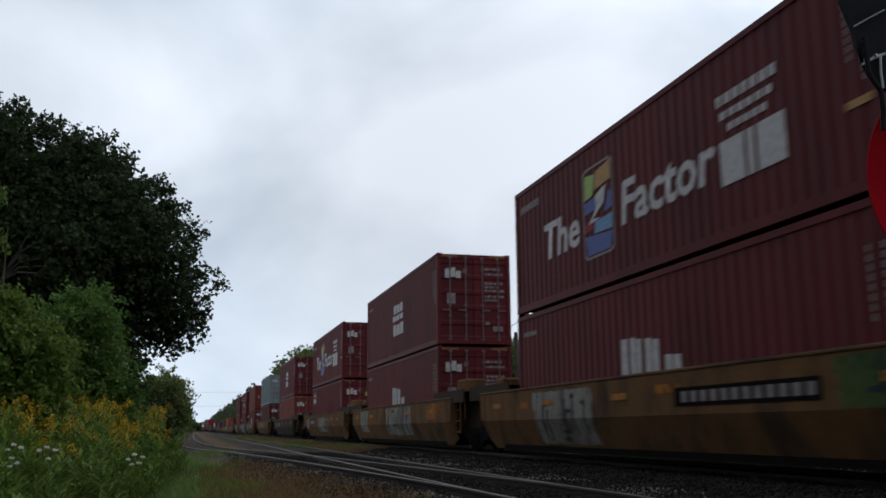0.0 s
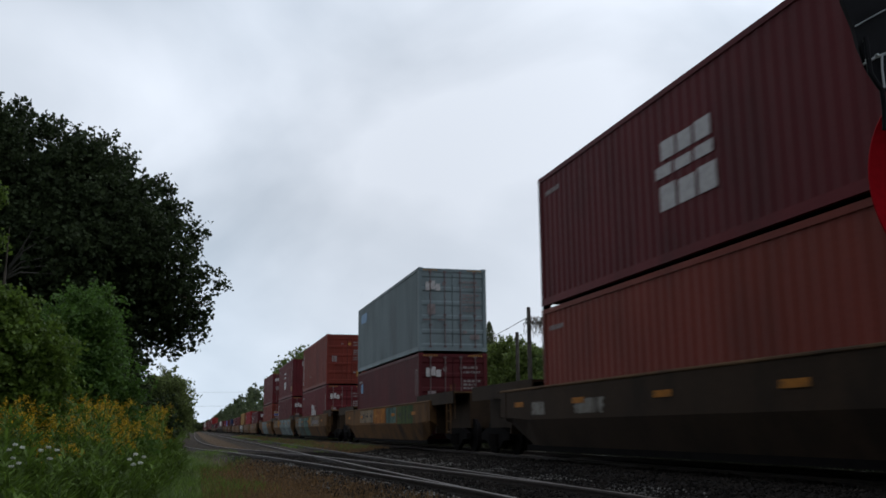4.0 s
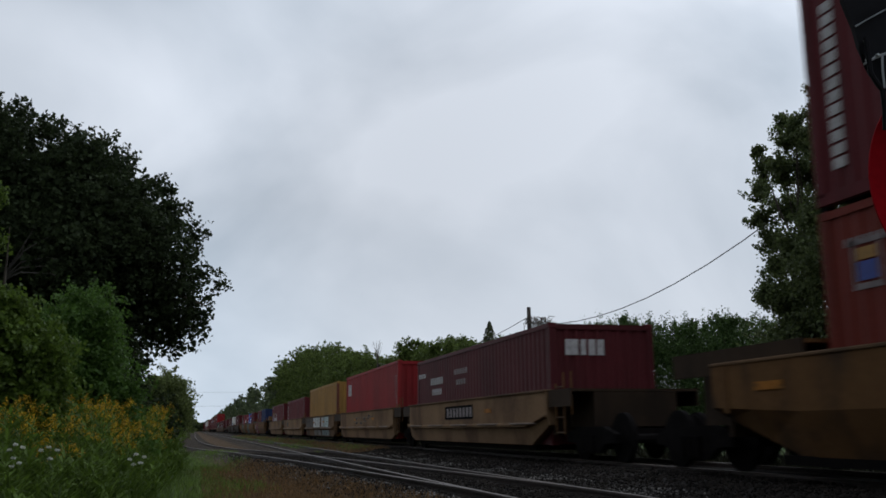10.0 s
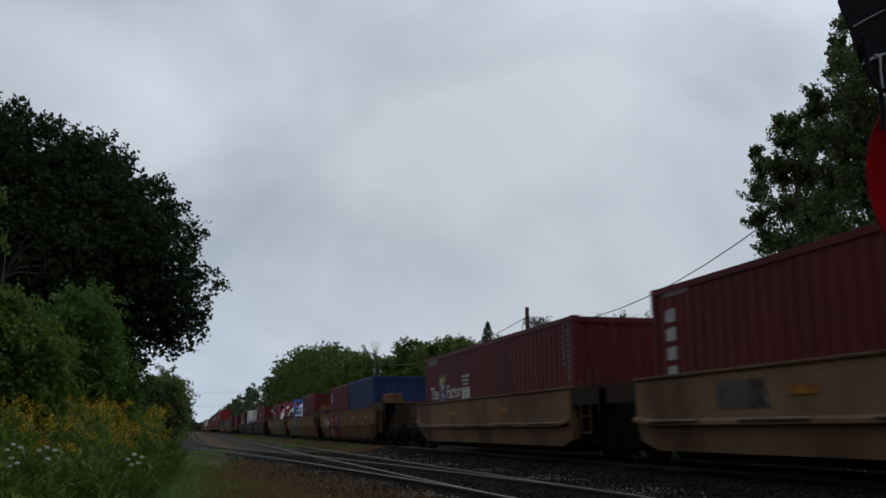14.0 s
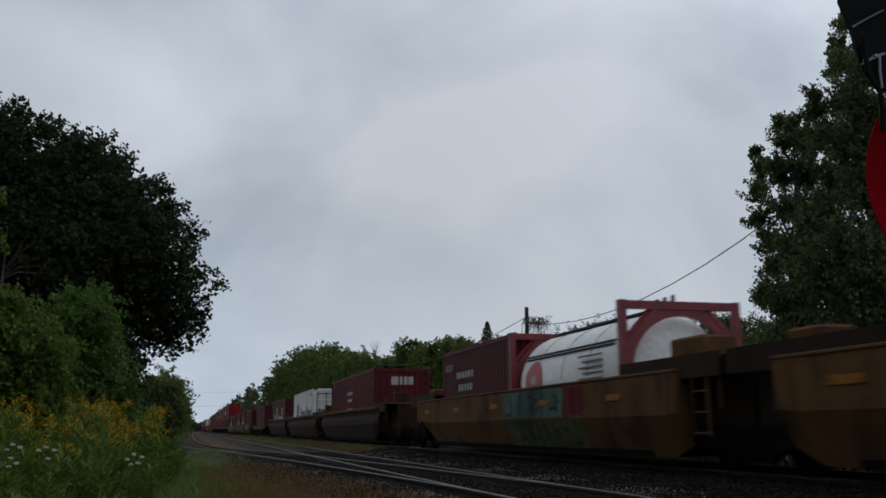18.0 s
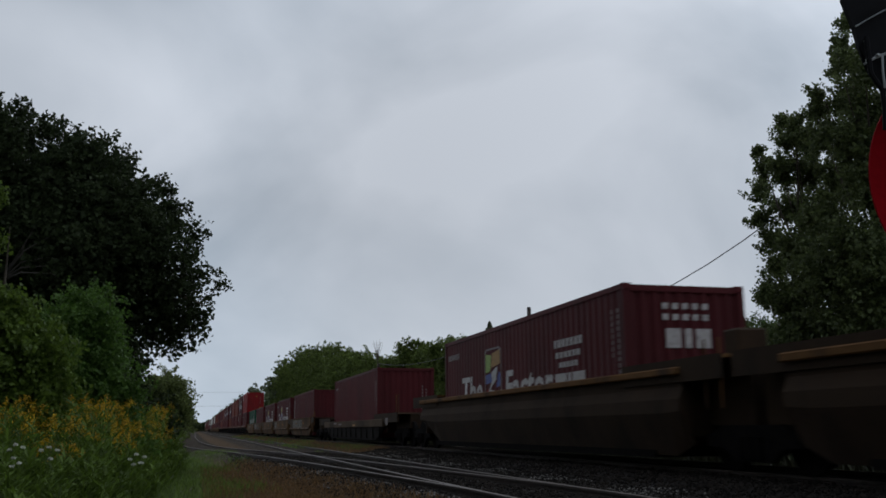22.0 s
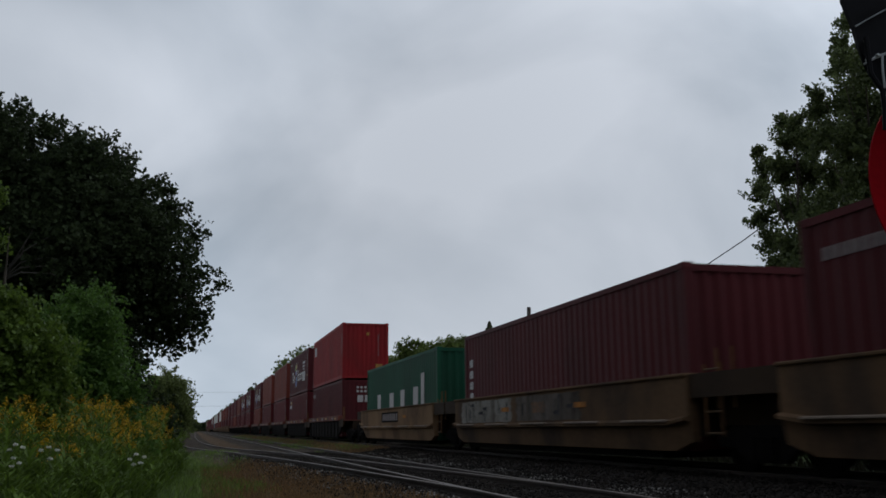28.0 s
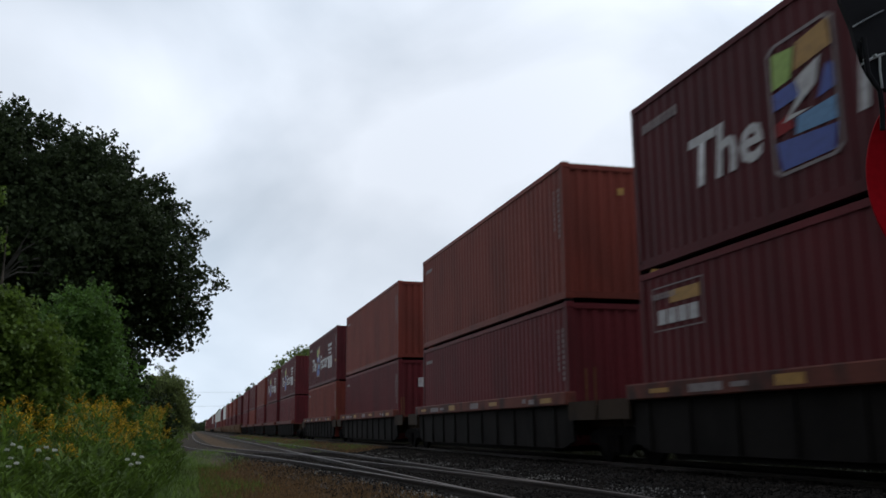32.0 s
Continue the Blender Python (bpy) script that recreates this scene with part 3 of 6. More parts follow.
def field(rng, n, x0, x1, y0, y1, power=1.5):
    y = y0 + (y1 - y0) * rng.uniform(0, 1, n) ** power
    x = rng.uniform(x0, x1, n)
    return np.stack([x, y, ground_height(x, y) - 0.01], -1)


rng = np.random.default_rng(8)
g = field(rng, 46000, -5, 1.7, 5.5, 40)
g = g[(g[:, 0] < 1.0 + 0.45 * np.sin(g[:, 1] * 0.7) + rng.normal(size=len(g)) * 0.35)]
blades("grass", "uncut green grass beside the gravel", g, 0.16, 0.012, GRASS, 9)
g = field(rng, 70000, 0.2, 3.2, 7.5, 30)
blades("dry_grass", "short dry brown grass at the edge of the ballast", g[rng.uniform(size=len(g)) < smooth(-1.15, -1.75, g[:, 0] - branch(g[:, 1]))], 0.085, 0.011, STRAW, 10)
g = field(rng, 9000, 5.4, 7.0, 34, 140, 1.5)
g = g[np.abs(g[:, 0] - branch(g[:, 1])) > 1.0]
blades("track_weeds", "thin weeds growing between the tracks", g, 0.15, 0.02, STRAW, 12)
g = field(rng, 7000, 4.6, 6.9, 36, 130, 1.3)
g = g[(np.abs(g[:, 0] - branch(g[:, 1])) > 1.0) & (np.sin(g[:, 0] * 2.1) * np.sin(g[:, 1] * 0.35) > -0.1)]
blades("track_grass", "patches of green grass between the tracks", g, 0.17, 0.02, GRASS, 14)


# added dark blades that hide lit ground and stand for shade beneath the cars
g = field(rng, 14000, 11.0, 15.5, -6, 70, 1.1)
blades("far_side_brambles", "low filler blades coloured as shade along the far side of the line", g, 0.6, 0.06, SHADEFILL, 13, 0.4)


def weed_edge(y):
    return -1.45 + 0.70 * np.clip((y - 10) / 8.0, 0, 1) + 0.40 * np.clip((y - 20) / 10, 0, 1)


def goldenrod():
    """A dense stand of tall weeds: stems, narrow leaves and yellow plumes."""
    rng = np.random.default_rng(21)
    n = 4600
    y = 9.2 + 21 * rng.uniform(0, 1, n) ** 1.15
    x = weed_edge(y) - 5.5 * rng.uniform(0, 1, n) ** 1.25 + rng.normal(size=n) * 0.12
    z = ground_height(x, y)
    inner = np.clip((weed_edge(y) - x) / (0.9 - 0.6 * np.clip((y - 13) / 8, 0, 1)), 0.0, 1)
    h = (0.50 + 0.90 * inner) * rng.uniform(0.72, 1.12, n) * (1 + 0.10 * np.sin(x * 2.3 + y) * np.sin(y * 1.7)) * (0.84 + 0.26 * np.clip((y - 9) / 7, 0, 1))
    foot = np.stack([x, y, z], -1)
    lean = rng.normal(size=(n, 2)) * 0.10
    root = tagged(new("goldenrod_stand"), "dense stand of flowering goldenrod with yellow plumes", "weeds", kind="stuff")
    parts = []
    k = 26
    f = rng.uniform(0.12, 1.0, (n, k))
    c = foot[:, None, :] + np.stack([lean[:, :1] * f * h[:, None], lean[:, 1:] * f * h[:, None], f * h[:, None]], -1)
    a = rng.uniform(0, 6.28, (n, k))
    reach = (0.15 + 0.11 * rng.uniform(size=(n, k))) * (1.15 - 0.5 * f)
    out = np.stack([np.cos(a), np.sin(a), rng.uniform(-0.15, 1.1, (n, k))], -1)
    side = np.stack([-np.sin(a), np.cos(a), np.zeros((n, k))], -1) * 0.017
    tip = c + out * reach[..., None]
    mid = c + out * reach[..., None] * 0.5 + np.array([0, 0, 0.02])
    parts.append(np.stack([c, mid + side, tip, mid - side], 2).reshape(-1, 4, 3))
    top = foot + np.stack([lean[:, 0] * h, lean[:, 1] * h, h], -1)
    sd = np.array([0.006, 0.0, 0.0])
    parts.append(np.stack([foot - sd, foot + sd, top + sd * 0.5, top - sd * 0.5], 1))
    ob = new("stems_and_leaves", quads_mesh("stems_and_leaves", np.concatenate(parts), WEED))
    ob.parent = root
    patch = np.sin(x * 1.7 + 0.5) * np.sin(y * 0.9 + 1.0) + rng.normal(size=n) * 0.4
    bloom = (inner > 0.5) & (patch > -0.15) & (y > 11.8 + 0.6 * np.sin(x * 3.0))
    t = top[bloom]
    m = len(t)
    q = 72
    droop = rng.uniform(0, 1, (m, q, 1))
    aa = rng.uniform(0, 6.28, (m, 1, 1)) + rng.normal(size=(m, q, 1)) * 0.9
    pts = t[:, None, :] + np.concatenate([np.cos(aa) * droop * 0.15, np.sin(aa) * droop * 0.15, 0.06 - 0.11 * droop + 0.03 * rng.normal(size=(m, q, 1))], -1)
    ob = new("blossoms", quads_mesh("blossoms", leaf_quads(rng, pts.reshape(-1, 3), 0.024), GOLD))
    ob.parent = root
    # low rank growth in front of the stand
    n2 = 9000
    y2 = 8.2 + 17 * rng.uniform(0, 1, n2) ** 1.4
    x2 = weed_edge(y2) + 0.08 - 4.5 * rng.uniform(0, 1, n2)
    p2 = np.stack([x2, y2, ground_height(x2, y2) + rng.uniform(0.03, 0.4, n2) * np.clip((weed_edge(y2) + 0.5 - x2) / 0.8, 0.2, 1)], -1)
    pts = (p2[:, None, :] + rng.normal(size=(n2, 5, 3)) * 0.06).reshape(-1, 3)
    ob = new("undergrowth", quads_mesh("undergrowth", leaf_quads(rng, pts, 0.11), WEED))
    ob.parent = root


goldenrod()


def umbel(x, y, z, seed):
    """Wild carrot: thin stem and a flat white flower head."""
    rng = np.random.default_rng(seed)
    gz = float(ground_height(np.array(x), np.array(y)))
    root = tagged(new("wild_carrot"), "white flat-topped wild carrot flower among goldenrod", "flower", "wild carrot flowers by the weeds")
    root.location = (x, y, gz)
    bm = bmesh.new()
    tube(bm, [(0, 0, -0.05), (0.02, 0, (z - gz) * 0.6), (0, 0, z - gz)], [0.005, 0.004, 0.003], 5)
    part("stem", bm, WEED, root)
    r = 0.022 * np.sqrt(rng.uniform(0, 1, 70))
    a = rng.uniform(0, 6.28, 70)
    pts = np.stack([r * np.cos(a), r * np.sin(a), z - gz + 0.02 - 3 * r * r + rng.normal(size=70) * 0.004], -1)
    ob = new("flower_head", quads_mesh("flower_head", leaf_quads(rng, pts, 0.018), UMBEL))
    ob.parent = root


for i, (px, pz) in enumerate([(-1.76, 0.46), (-1.71, 0.51), (-1.64, 0.48), (-1.72, 0.38), (-1.73, 0.3), (-1.66, 0.33), (-1.47, 0.45), (-1.4, 0.48), (-1.32, 0.45), (-1.38, 0.37), (-0.63, 0.35), (-0.57, 0.4), (-0.49, 0.37), (-0.52, 0.31), (-0.59, 0.3), (-1.75, 0.18)]):
    umbel(px, 10.0, pz, 40 + i)

# ---- trees ----
tree("maple_tree", "large dark green maple with a broad rounded crown", "tree", (-5.2, 26.2, -0.45), 10.2,
     [(-4.9, 26.0, 7.5, 2.1), (-3.1, 26.0, 6.15, 2.5), (-1.38, 26.0, 5.15, 1.92), (-0.76, 26.0, 4.35, 1.42), (-2.2, 26.2, 3.7, 1.67), (-4.3, 25.5, 4.5, 2.25), (-6.7, 26.0, 7.0, 2.54),
      (-7.0, 26.0, 4.1, 2.62), (-0.28, 26.0, 3.4, 0.78), (-0.9, 26.2, 3.1, 0.72), (-4.0, 28.0, 5.5, 2.6), (-3.2, 24.6, 5.2, 1.9), (-3.15, 26.0, 7.0, 1.65), (-2.0, 26.0, 6.5, 1.35),
      (-4.96, 26.0, 9.35, 0.48), (-4.2, 26.0, 8.9, 0.46), (-3.51, 26.0, 8.3, 0.48), (-2.25, 26.0, 8.15, 0.46), (-1.15, 26.0, 7.35, 0.45), (-0.62, 26.0, 6.85, 0.4), (-0.13, 26.0, 6.1, 0.4)], MAPLE, 200000, 0.125, 0.14, 3, 0.34, 12)
for i, (ex, ez) in enumerate([(-3.1, 4.15), (-3.3, 4.7), (-3.55, 5.25), (-3.9, 5.5), (-3.35, 4.4), (-4.1, 5.1)]):
    bm = bmesh.new()
    tube(bm, [(-4.9, 24.6, 4.3), (-4.2, 23.4, 0.55 * 4.6 + 0.45 * ez), (0.35 * -4.2 + 0.65 * ex, 23.2, 0.3 * 4.6 + 0.7 * ez + 0.08), (ex, 23.1, ez)], [0.04, 0.018, 0.010, 0.003], 5)
    twig = part("bare_branch", bm, DEADWOOD)
    tagged(twig, "bare dead branch in front of the dark maple", "branch", "dead branches by the maple")
tree("young_tree", "slender green sapling in front of the maple", "tree", (-2.2, 19.3, -0.45), 3.4,
     [(-2.2, 19.0, 2.8, 0.80), (-2.0, 19.0, 1.8, 0.90), (-1.45, 19.0, 1.3, 0.48), (-2.5, 19.2, 1.9, 0.95), (-1.7, 19.1, 0.7, 0.8)], SHRUBD, 52000, 0.080, 0.10, 4, 0.07, 6, droop=0.35)
tree("box_elder", "light green box elder shrub at the lineside", "shrub", (-2.9, 14.4, -0.45), 3.9,
     [(-2.7, 14.0, 2.35, 0.46), (-2.3, 14.0, 1.8, 0.58), (-2.15, 14.0, 1.2, 0.5), (-3.1, 14.0, 1.9, 0.8), (-3.05, 14.0, 4.0, 0.26), (-3.1, 14.0, 3.4, 0.36), (-2.9, 14.2, 0.8, 0.8)], SHRUB, 46000, 0.074, 0.09, 5, 0.06, 6, droop=0.4)
tree("elder_bush", "dark leafy bush under the maple", "shrub", (-1.9, 25.0, -0.45), 3.0,
     [(-1.6, 25.0, 1.5, 0.95), (-2.2, 25.0, 2.2, 1.1), (-1.2, 26.0, 0.8, 0.9), (-3.0, 24.5, 1.2, 1.3)], MAPLE, 22000, 0.11, 0.12, 6, 0.06, 4)
for i, (bx, by, tz, bl) in enumerate([(-2.4, 55, 4.6, [(-1.75, 55, 2.9, 1.45), (-1.0, 55, 1.6, 1.0), (-2.6, 55.5, 1.4, 1.5)]),
                                      (-2.6, 64, 4.9, [(-1.9, 64, 3.2, 1.6), (-1.15, 64, 1.8, 1.2), (-3.0, 64, 1.6, 1.6)]),
                                      (-3.4, 80, 5.6, [(-2.6, 80, 3.4, 1.7), (-1.9, 81, 1.9, 1.5), (-3.8, 80, 3.6, 2.0)]),
                                      (-3.6, 105, 6.0, [(-2.2, 105, 3.9, 1.6), (-1.9, 106, 2.1, 1.5), (-3.8, 106, 3.6, 2.2)]),
                                      (-4.0, 140, 6.0, [(-2.6, 140, 3.6, 1.7), (-2.4, 141, 2.0, 1.5), (-4.6, 140, 4.0, 2.4)])]):
    tree("lineside_tree", "rounded green tree in the row along the branch track", "tree", (bx, by, -0.45), tz, bl, WILLOWL if i < 2 else WOODL, 22000, 0.13 + 0.03 * i, 0.22, 30 + i, 0.12, 4, "trees along the branch track", 0.4)
def poplar(label, y, top, masses, count, seed, trunk):
    """A poplar: many upright pointed masses one above another."""
    rng = random.Random(seed)
    crown = []
    for a, z, r in masses:
        f = 1 + rng.uniform(-0.05, 0.08)
        crown.append((13.6 * f, a * f, z * f, 1.25 * r * f))
    tree("poplar_tree", label, "tree", (14.3, y, -0.8), top, crown, POPLARL, count, 0.084, 0.12, seed, trunk, 12, droop=-0.3)


poplar("tall poplar with fluttering grey-green leaves and gaps", 16.1, 9.8,
       [(15.97, 9.38, 0.20), (16.18, 8.93, 0.23), (16.32, 8.45, 0.21), (15.91, 8.49, 0.34), (15.87, 7.69, 0.41), (16.30, 7.51, 0.25), (15.21, 8.08, 0.54), (15.38, 6.88, 0.60), (17.15, 8.13, 0.19), (17.09, 7.65, 0.29), (16.86, 7.04, 0.40), (16.20, 6.63, 0.47), (15.50, 5.43, 0.66), (16.51, 5.69, 0.55), (16.51, 4.42, 0.68), (15.73, 3.79, 0.72), (15.48, 9.23, 0.36), (16.20, 2.60, 1.00), (15.20, 2.20, 1.10)], 80000, 7, 0.16)
poplar("younger poplar with loose grey-green foliage", 18.7, 7.9,
       [(17.99, 7.86, 0.18), (18.52, 7.87, 0.17), (18.27, 7.38, 0.30), (17.62, 7.14, 0.35), (19.52, 7.50, 0.17), (19.30, 6.96, 0.27), (19.50, 6.34, 0.32), (18.50, 6.69, 0.39), (17.59, 6.37, 0.43), (19.55, 5.70, 0.29), (19.26, 5.04, 0.31), (19.11, 4.39, 0.33), (19.58, 3.80, 0.30), (18.37, 5.61, 0.41), (18.20, 4.68, 0.46), (17.42, 5.25, 0.48), (17.49, 3.83, 0.63), (18.61, 3.46, 0.52), (18.40, 2.20, 0.90)], 50000, 8, 0.10)


def fir(name, label, base, top, radius, seed):
    """A conifer: straight trunk and whorls of drooping needle sprays."""
    rng = np.random.default_rng(seed)
    root = tagged(new(name), label, "tree")
    root.location = base
    h = top - base[2]
    bm = bmesh.new()
    tube(bm, [(0, 0, -0.1), (0, 0, h * 0.6), (0, 0, h)], [0.09, 0.05, 0.01], 6)
    part("trunk", bm, BARK, root)
    n = 3600
    f = rng.uniform(0.05, 1.0, n) ** 0.8
    a = rng.uniform(0, 6.28, n)
    r = radius * (1 - f) ** 0.65 * rng.uniform(0.35, 1.08, n) * (1 + 0.2 * np.sin(a * 5 + f * 40))
    pts = np.stack([r * np.cos(a), r * np.sin(a), f * h - 0.12 * r], -1)
    ob = new("crown", quads_mesh("crown", leaf_quads(rng, pts, 0.15), FIRL))
    ob.parent = root


rnd = random.Random(4)
for i, (y, z, r) in enumerate([(48.4, 4.3, 1.35), (45.6, 4.6, 1.2), (43.6, 4.9, 1.0), (41.6, 4.6, 0.95), (39.8, 5.0, 0.8), (37.8, 4.4, 0.95), (36.2, 4.2, 0.9), (34.6, 4.1, 0.85), (33.0, 3.9, 0.9), (31.6, 4.1, 0.75), (30.2, 3.6, 0.9), (28.6, 3.2, 1.0), (26.8, 3.1, 1.0)]):
    x = 20.2 + rnd.uniform(-0.4, 0.4)
    tree("hedgerow_tree", "dense green young tree in a hedgerow beyond the train", "tree", (x, y, -0.8), z + r,
         [(x, y, z, r), (x, y + 0.5, z - 0.9 * r, r * 1.1), (x - 0.1, y - 0.6, z - 0.8 * r, r * 1.1), (x, y + 0.1, z - 1.9 * r, 1.35 * r), (x, y - 0.2, 0.9, 1.4), (x, y + 0.3, z + 0.75 * r, 0.45 * r), (x + 0.1, y - 0.45, z + 0.6 * r, 0.4 * r)],
         HEDGEL, 20000, 0.085, 0.10, 160 + i, 0.08, 3, "young trees in the hedgerow", -0.35)
fir("spruce_tree", "pointed spruce standing above the roadside trees", (20, 61.9, -0.8), 8.1, 1.6, 90)
for i, (x, y, z, r) in enumerate([(20, 53.8, 4.3, 1.5), (20, 57.0, 5.0, 1.5), (20, 60.5, 5.2, 1.3), (20, 66.0, 5.8, 1.5), (20, 70.5, 6.4, 1.5), (20, 74.5, 6.7, 1.55), (20, 79.8, 6.2, 1.8), (20, 85.3, 7.5, 1.6), (20, 92.5, 6.4, 1.9),
                                  (17.5, 97, 6.4, 2.4), (17, 103, 7.1, 2.5), (17, 109, 7.9, 2.8), (17, 118, 8.2, 3.0), (17, 127, 9.0, 3.2), (17, 137, 9.7, 3.5), (17, 148, 10.0, 3.5), (17, 160, 10.2, 3.6), (17, 171, 10.2, 3.6)]):
    tree("roadside_tree", "bushy green tree in the wood beyond the train", "tree", (x + 0.3, y, -0.8), z + r * 0.9,
         [(x, y, z, 1.12 * r), (x - 0.3, y + 0.6 * r, z - 0.9 * r, 1.05 * r), (x + 0.4, y - 0.7 * r, z - 0.8 * r, 1.05 * r), (x - 0.2, y - 0.2 * r, z - 1.7 * r, 1.2 * r), (x, y + 0.2 * r, 1.2, 1.2 * r)],
         WOODL, 30000, 0.12 + 0.0011 * y, 0.2, 120 + i, 0.16, 4, "trees in the wood beyond the train")


def far_wood(name, label, places, seed, size):
    rng = np.random.default_rng(seed)
    pts = crown_points(rng, places, 52000, 0.5, 9)
    tagged(new(name, quads_mesh(name, leaf_quads(rng, pts, size), FARL)), label, "woods", kind="stuff")


wood = []
for i in range(30):
    y = 185 + 14 * i * (1 + 0.02 * i)
    wood += [(17 + rnd.uniform(-1, 2), y, 9.2 + rnd.uniform(-0.8, 1.0), 3.8), (17, y + 6, 4.5, 4.4), (17, y, 1.5, 4)]
far_wood("distant_wood", "long row of distant green trees beyond the train", wood, 31, 0.75)
far_wood("left_wood", "distant trees along the branch track", [(-4.5 - 0.01 * y + rnd.uniform(-1, 1), y, 2.6 + rnd.uniform(-0.5, 1), 2.4) for y in np.arange(165, 620, 12)], 32, 0.6)
far_wood("horizon_trees", "hazy tree line at the end of the line", [(x, 900 + rnd.uniform(-30, 30), 2.5 + rnd.uniform(-1, 2.5), 6) for x in np.arange(-60, 60, 6.5)], 33, 2.0)
# unseen trees added behind the camera; they cut the sky light on the train
far_wood("wood_behind", "unseen belt of trees added to block sky light", [(-11 + rnd.uniform(-1.5, 1.5), y, z, 3.4) for y in np.arange(-46, 10, 3.4) for z in (1.0, 4.5, 8.0)], 34, 1.1)
# added dark leaf screen; it blocks the bright horizon below the hedgerow crowns
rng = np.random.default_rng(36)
gap_screen = crown_points(rng, [(23 + rnd.uniform(-0.5, 0.5), y, z, 1.7) for y in np.arange(-24, 100, 2.2) for z in (-0.1, 1.4)], 40000, 0.3, 9)
tagged(new("thicket", quads_mesh("thicket", leaf_quads(rng, gap_screen, 0.3), MAPLE)), "dark leaf screen added to close the bright gap under the hedgerow", "thicket", kind="stuff")
bm = bmesh.new()
for i in range(9):
    a = i * 0.7
    tube(bm, [(0, 0, 0.5 * i / 9), (0.3 * math.cos(a), 0.35 * math.sin(a), 1.0 + 0.1 * i), (0.55 * math.cos(a), 0.9 * math.sin(a), 1.9 + 0.08 * (i % 4))], [0.025, 0.014, 0.005], 4)
tube(bm, [(0, 0, -8), (0, 0, 0.4)], [0.09, 0.03], 6)
dead = part("dead_tree", bm, BARK)
dead.location = (17.2, 89.6, 7.2)
tagged(dead, "bare dead tree top above the green wood", "tree")

# ---- utility poles and wires ----
def pole(x, y, height):
    root = tagged(new("utility_pole"), "weathered wooden utility pole with ivy at its top", "utility pole", "utility poles beyond the train")
    root.location = (x, y, -0.8)
    bm = bmesh.new()
    tube(bm, [(0, 0, -0.2), (0, 0, height * 0.5), (0, 0, height)], [0.15, 0.13, 0.11], 10)
    part("shaft", bm, POLEW, root)
    bm = bmesh.new()
    tube(bm, [(-0.1, -0.1, height - 0.75), (-0.2, -0.16, height - 0.72), (-0.22, -0.18, height - 0.62)], [0.03, 0.03, 0.02], 6)
    part("insulator", bm, GALV, root)


for x, y, h in ((18, 15.0, 11.6), (18, 48.4, 8.15), (18, 93.0, 8.3), (-60, 520, 23.3), (60, 520, 23.3)):
    pole(x, y, h)
rng = np.random.default_rng(77)
bm = bmesh.new()
for i in range(90):
    a, b = rng.uniform(0, 1.0), rng.uniform(0.2, 1.1)
    x0, z0 = 18 + rng.uniform(-0.2, 0.2), 6.55 - 0.25 * a + rng.uniform(-0.1, 0.25)
    y0 = 48.3 - a * 2.6
    tube(bm, [(x0, y0, z0), (x0 + rng.uniform(-0.3, 0.3), y0 - rng.uniform(-0.5, 0.6), z0 - 0.3 * b), (x0 + rng.uniform(-0.3, 0.3), y0 - rng.uniform(-0.6, 0.9), z0 - b)], [0.022, 0.016, 0.008], 3)
ivy = part("dead_vine", bm, BARK)
tagged(ivy, "tangle of bare dead vine hanging from the pole wire", "vine")


def wire(a, b, sag, radius=0.02):
    bm = bmesh.new()
    pts = [Vector(a).lerp(Vector(b), k / 14) - Vector((0, 0, 4 * sag * (k / 14) * (1 - k / 14))) for k in range(15)]
    tube(bm, pts, [radius] * 15, 5)
    return tagged(part("overhead_wire", bm, WIRE), "thin dark overhead wire sagging between poles", "wire", "overhead wires")


wire((17.88, 15.0, 10.4), (17.88, 48.4, 6.45), 2.3)
wire((17.88, 48.4, 6.75), (17.88, 93.0, 7.3), 1.1)
for z in (14.5, 22.0):
    wire((-60, 520, z), (60, 520, z), 1.0, 0.04)
stub = bmesh.new()
tube(stub, [(0, 0, 0), (0, 0, 7.0)], [0.12, 0.1], 8)
s = part("post", stub, POLEW)
s.location = (18.2, 51, -0.8)
tagged(s, "short wooden post beside the utility pole", "post")


# ---- the train: speed falls slowly ----
def run(t):
    return 16.041 * t - 0.0131 * t * t


MOVING = []


def corrugated(L, H, inset=0.0):
    """A folded steel side sheet, outer faces at x = -1.205."""
    def build(bm):
        pitch, y0, y1 = 0.2776, 0.14 + inset, L - 0.14 - inset
        n = max(1, round((y1 - y0) / pitch))
        p = (y1 - y0) / n
        prof = []
        for k in range(n):
            y = y0 + k * p
            prof += [(y, -1.205), (y + 0.26 * p, -1.205), (y + 0.5 * p, -1.183), (y + 0.76 * p, -1.183)]
        prof.append((y1, -1.205))
        for z0, z1 in ((0.14, H - 0.10),):
            low = [bm.verts.new((x, y, z0)) for y, x in prof]
            high = [bm.verts.new((x, y, z1)) for y, x in prof]
            for k in range(len(prof) - 1):
                bm.faces.new((low[k], low[k + 1], high[k + 1], high[k]))
            back = [bm.verts.new((-1.16, y, z)) for y in (y0, y1) for z in (z0, z1)]
            bm.faces.new((back[0], back[1], back[3], back[2]))
    return cached(("side_wall", L, H), build)


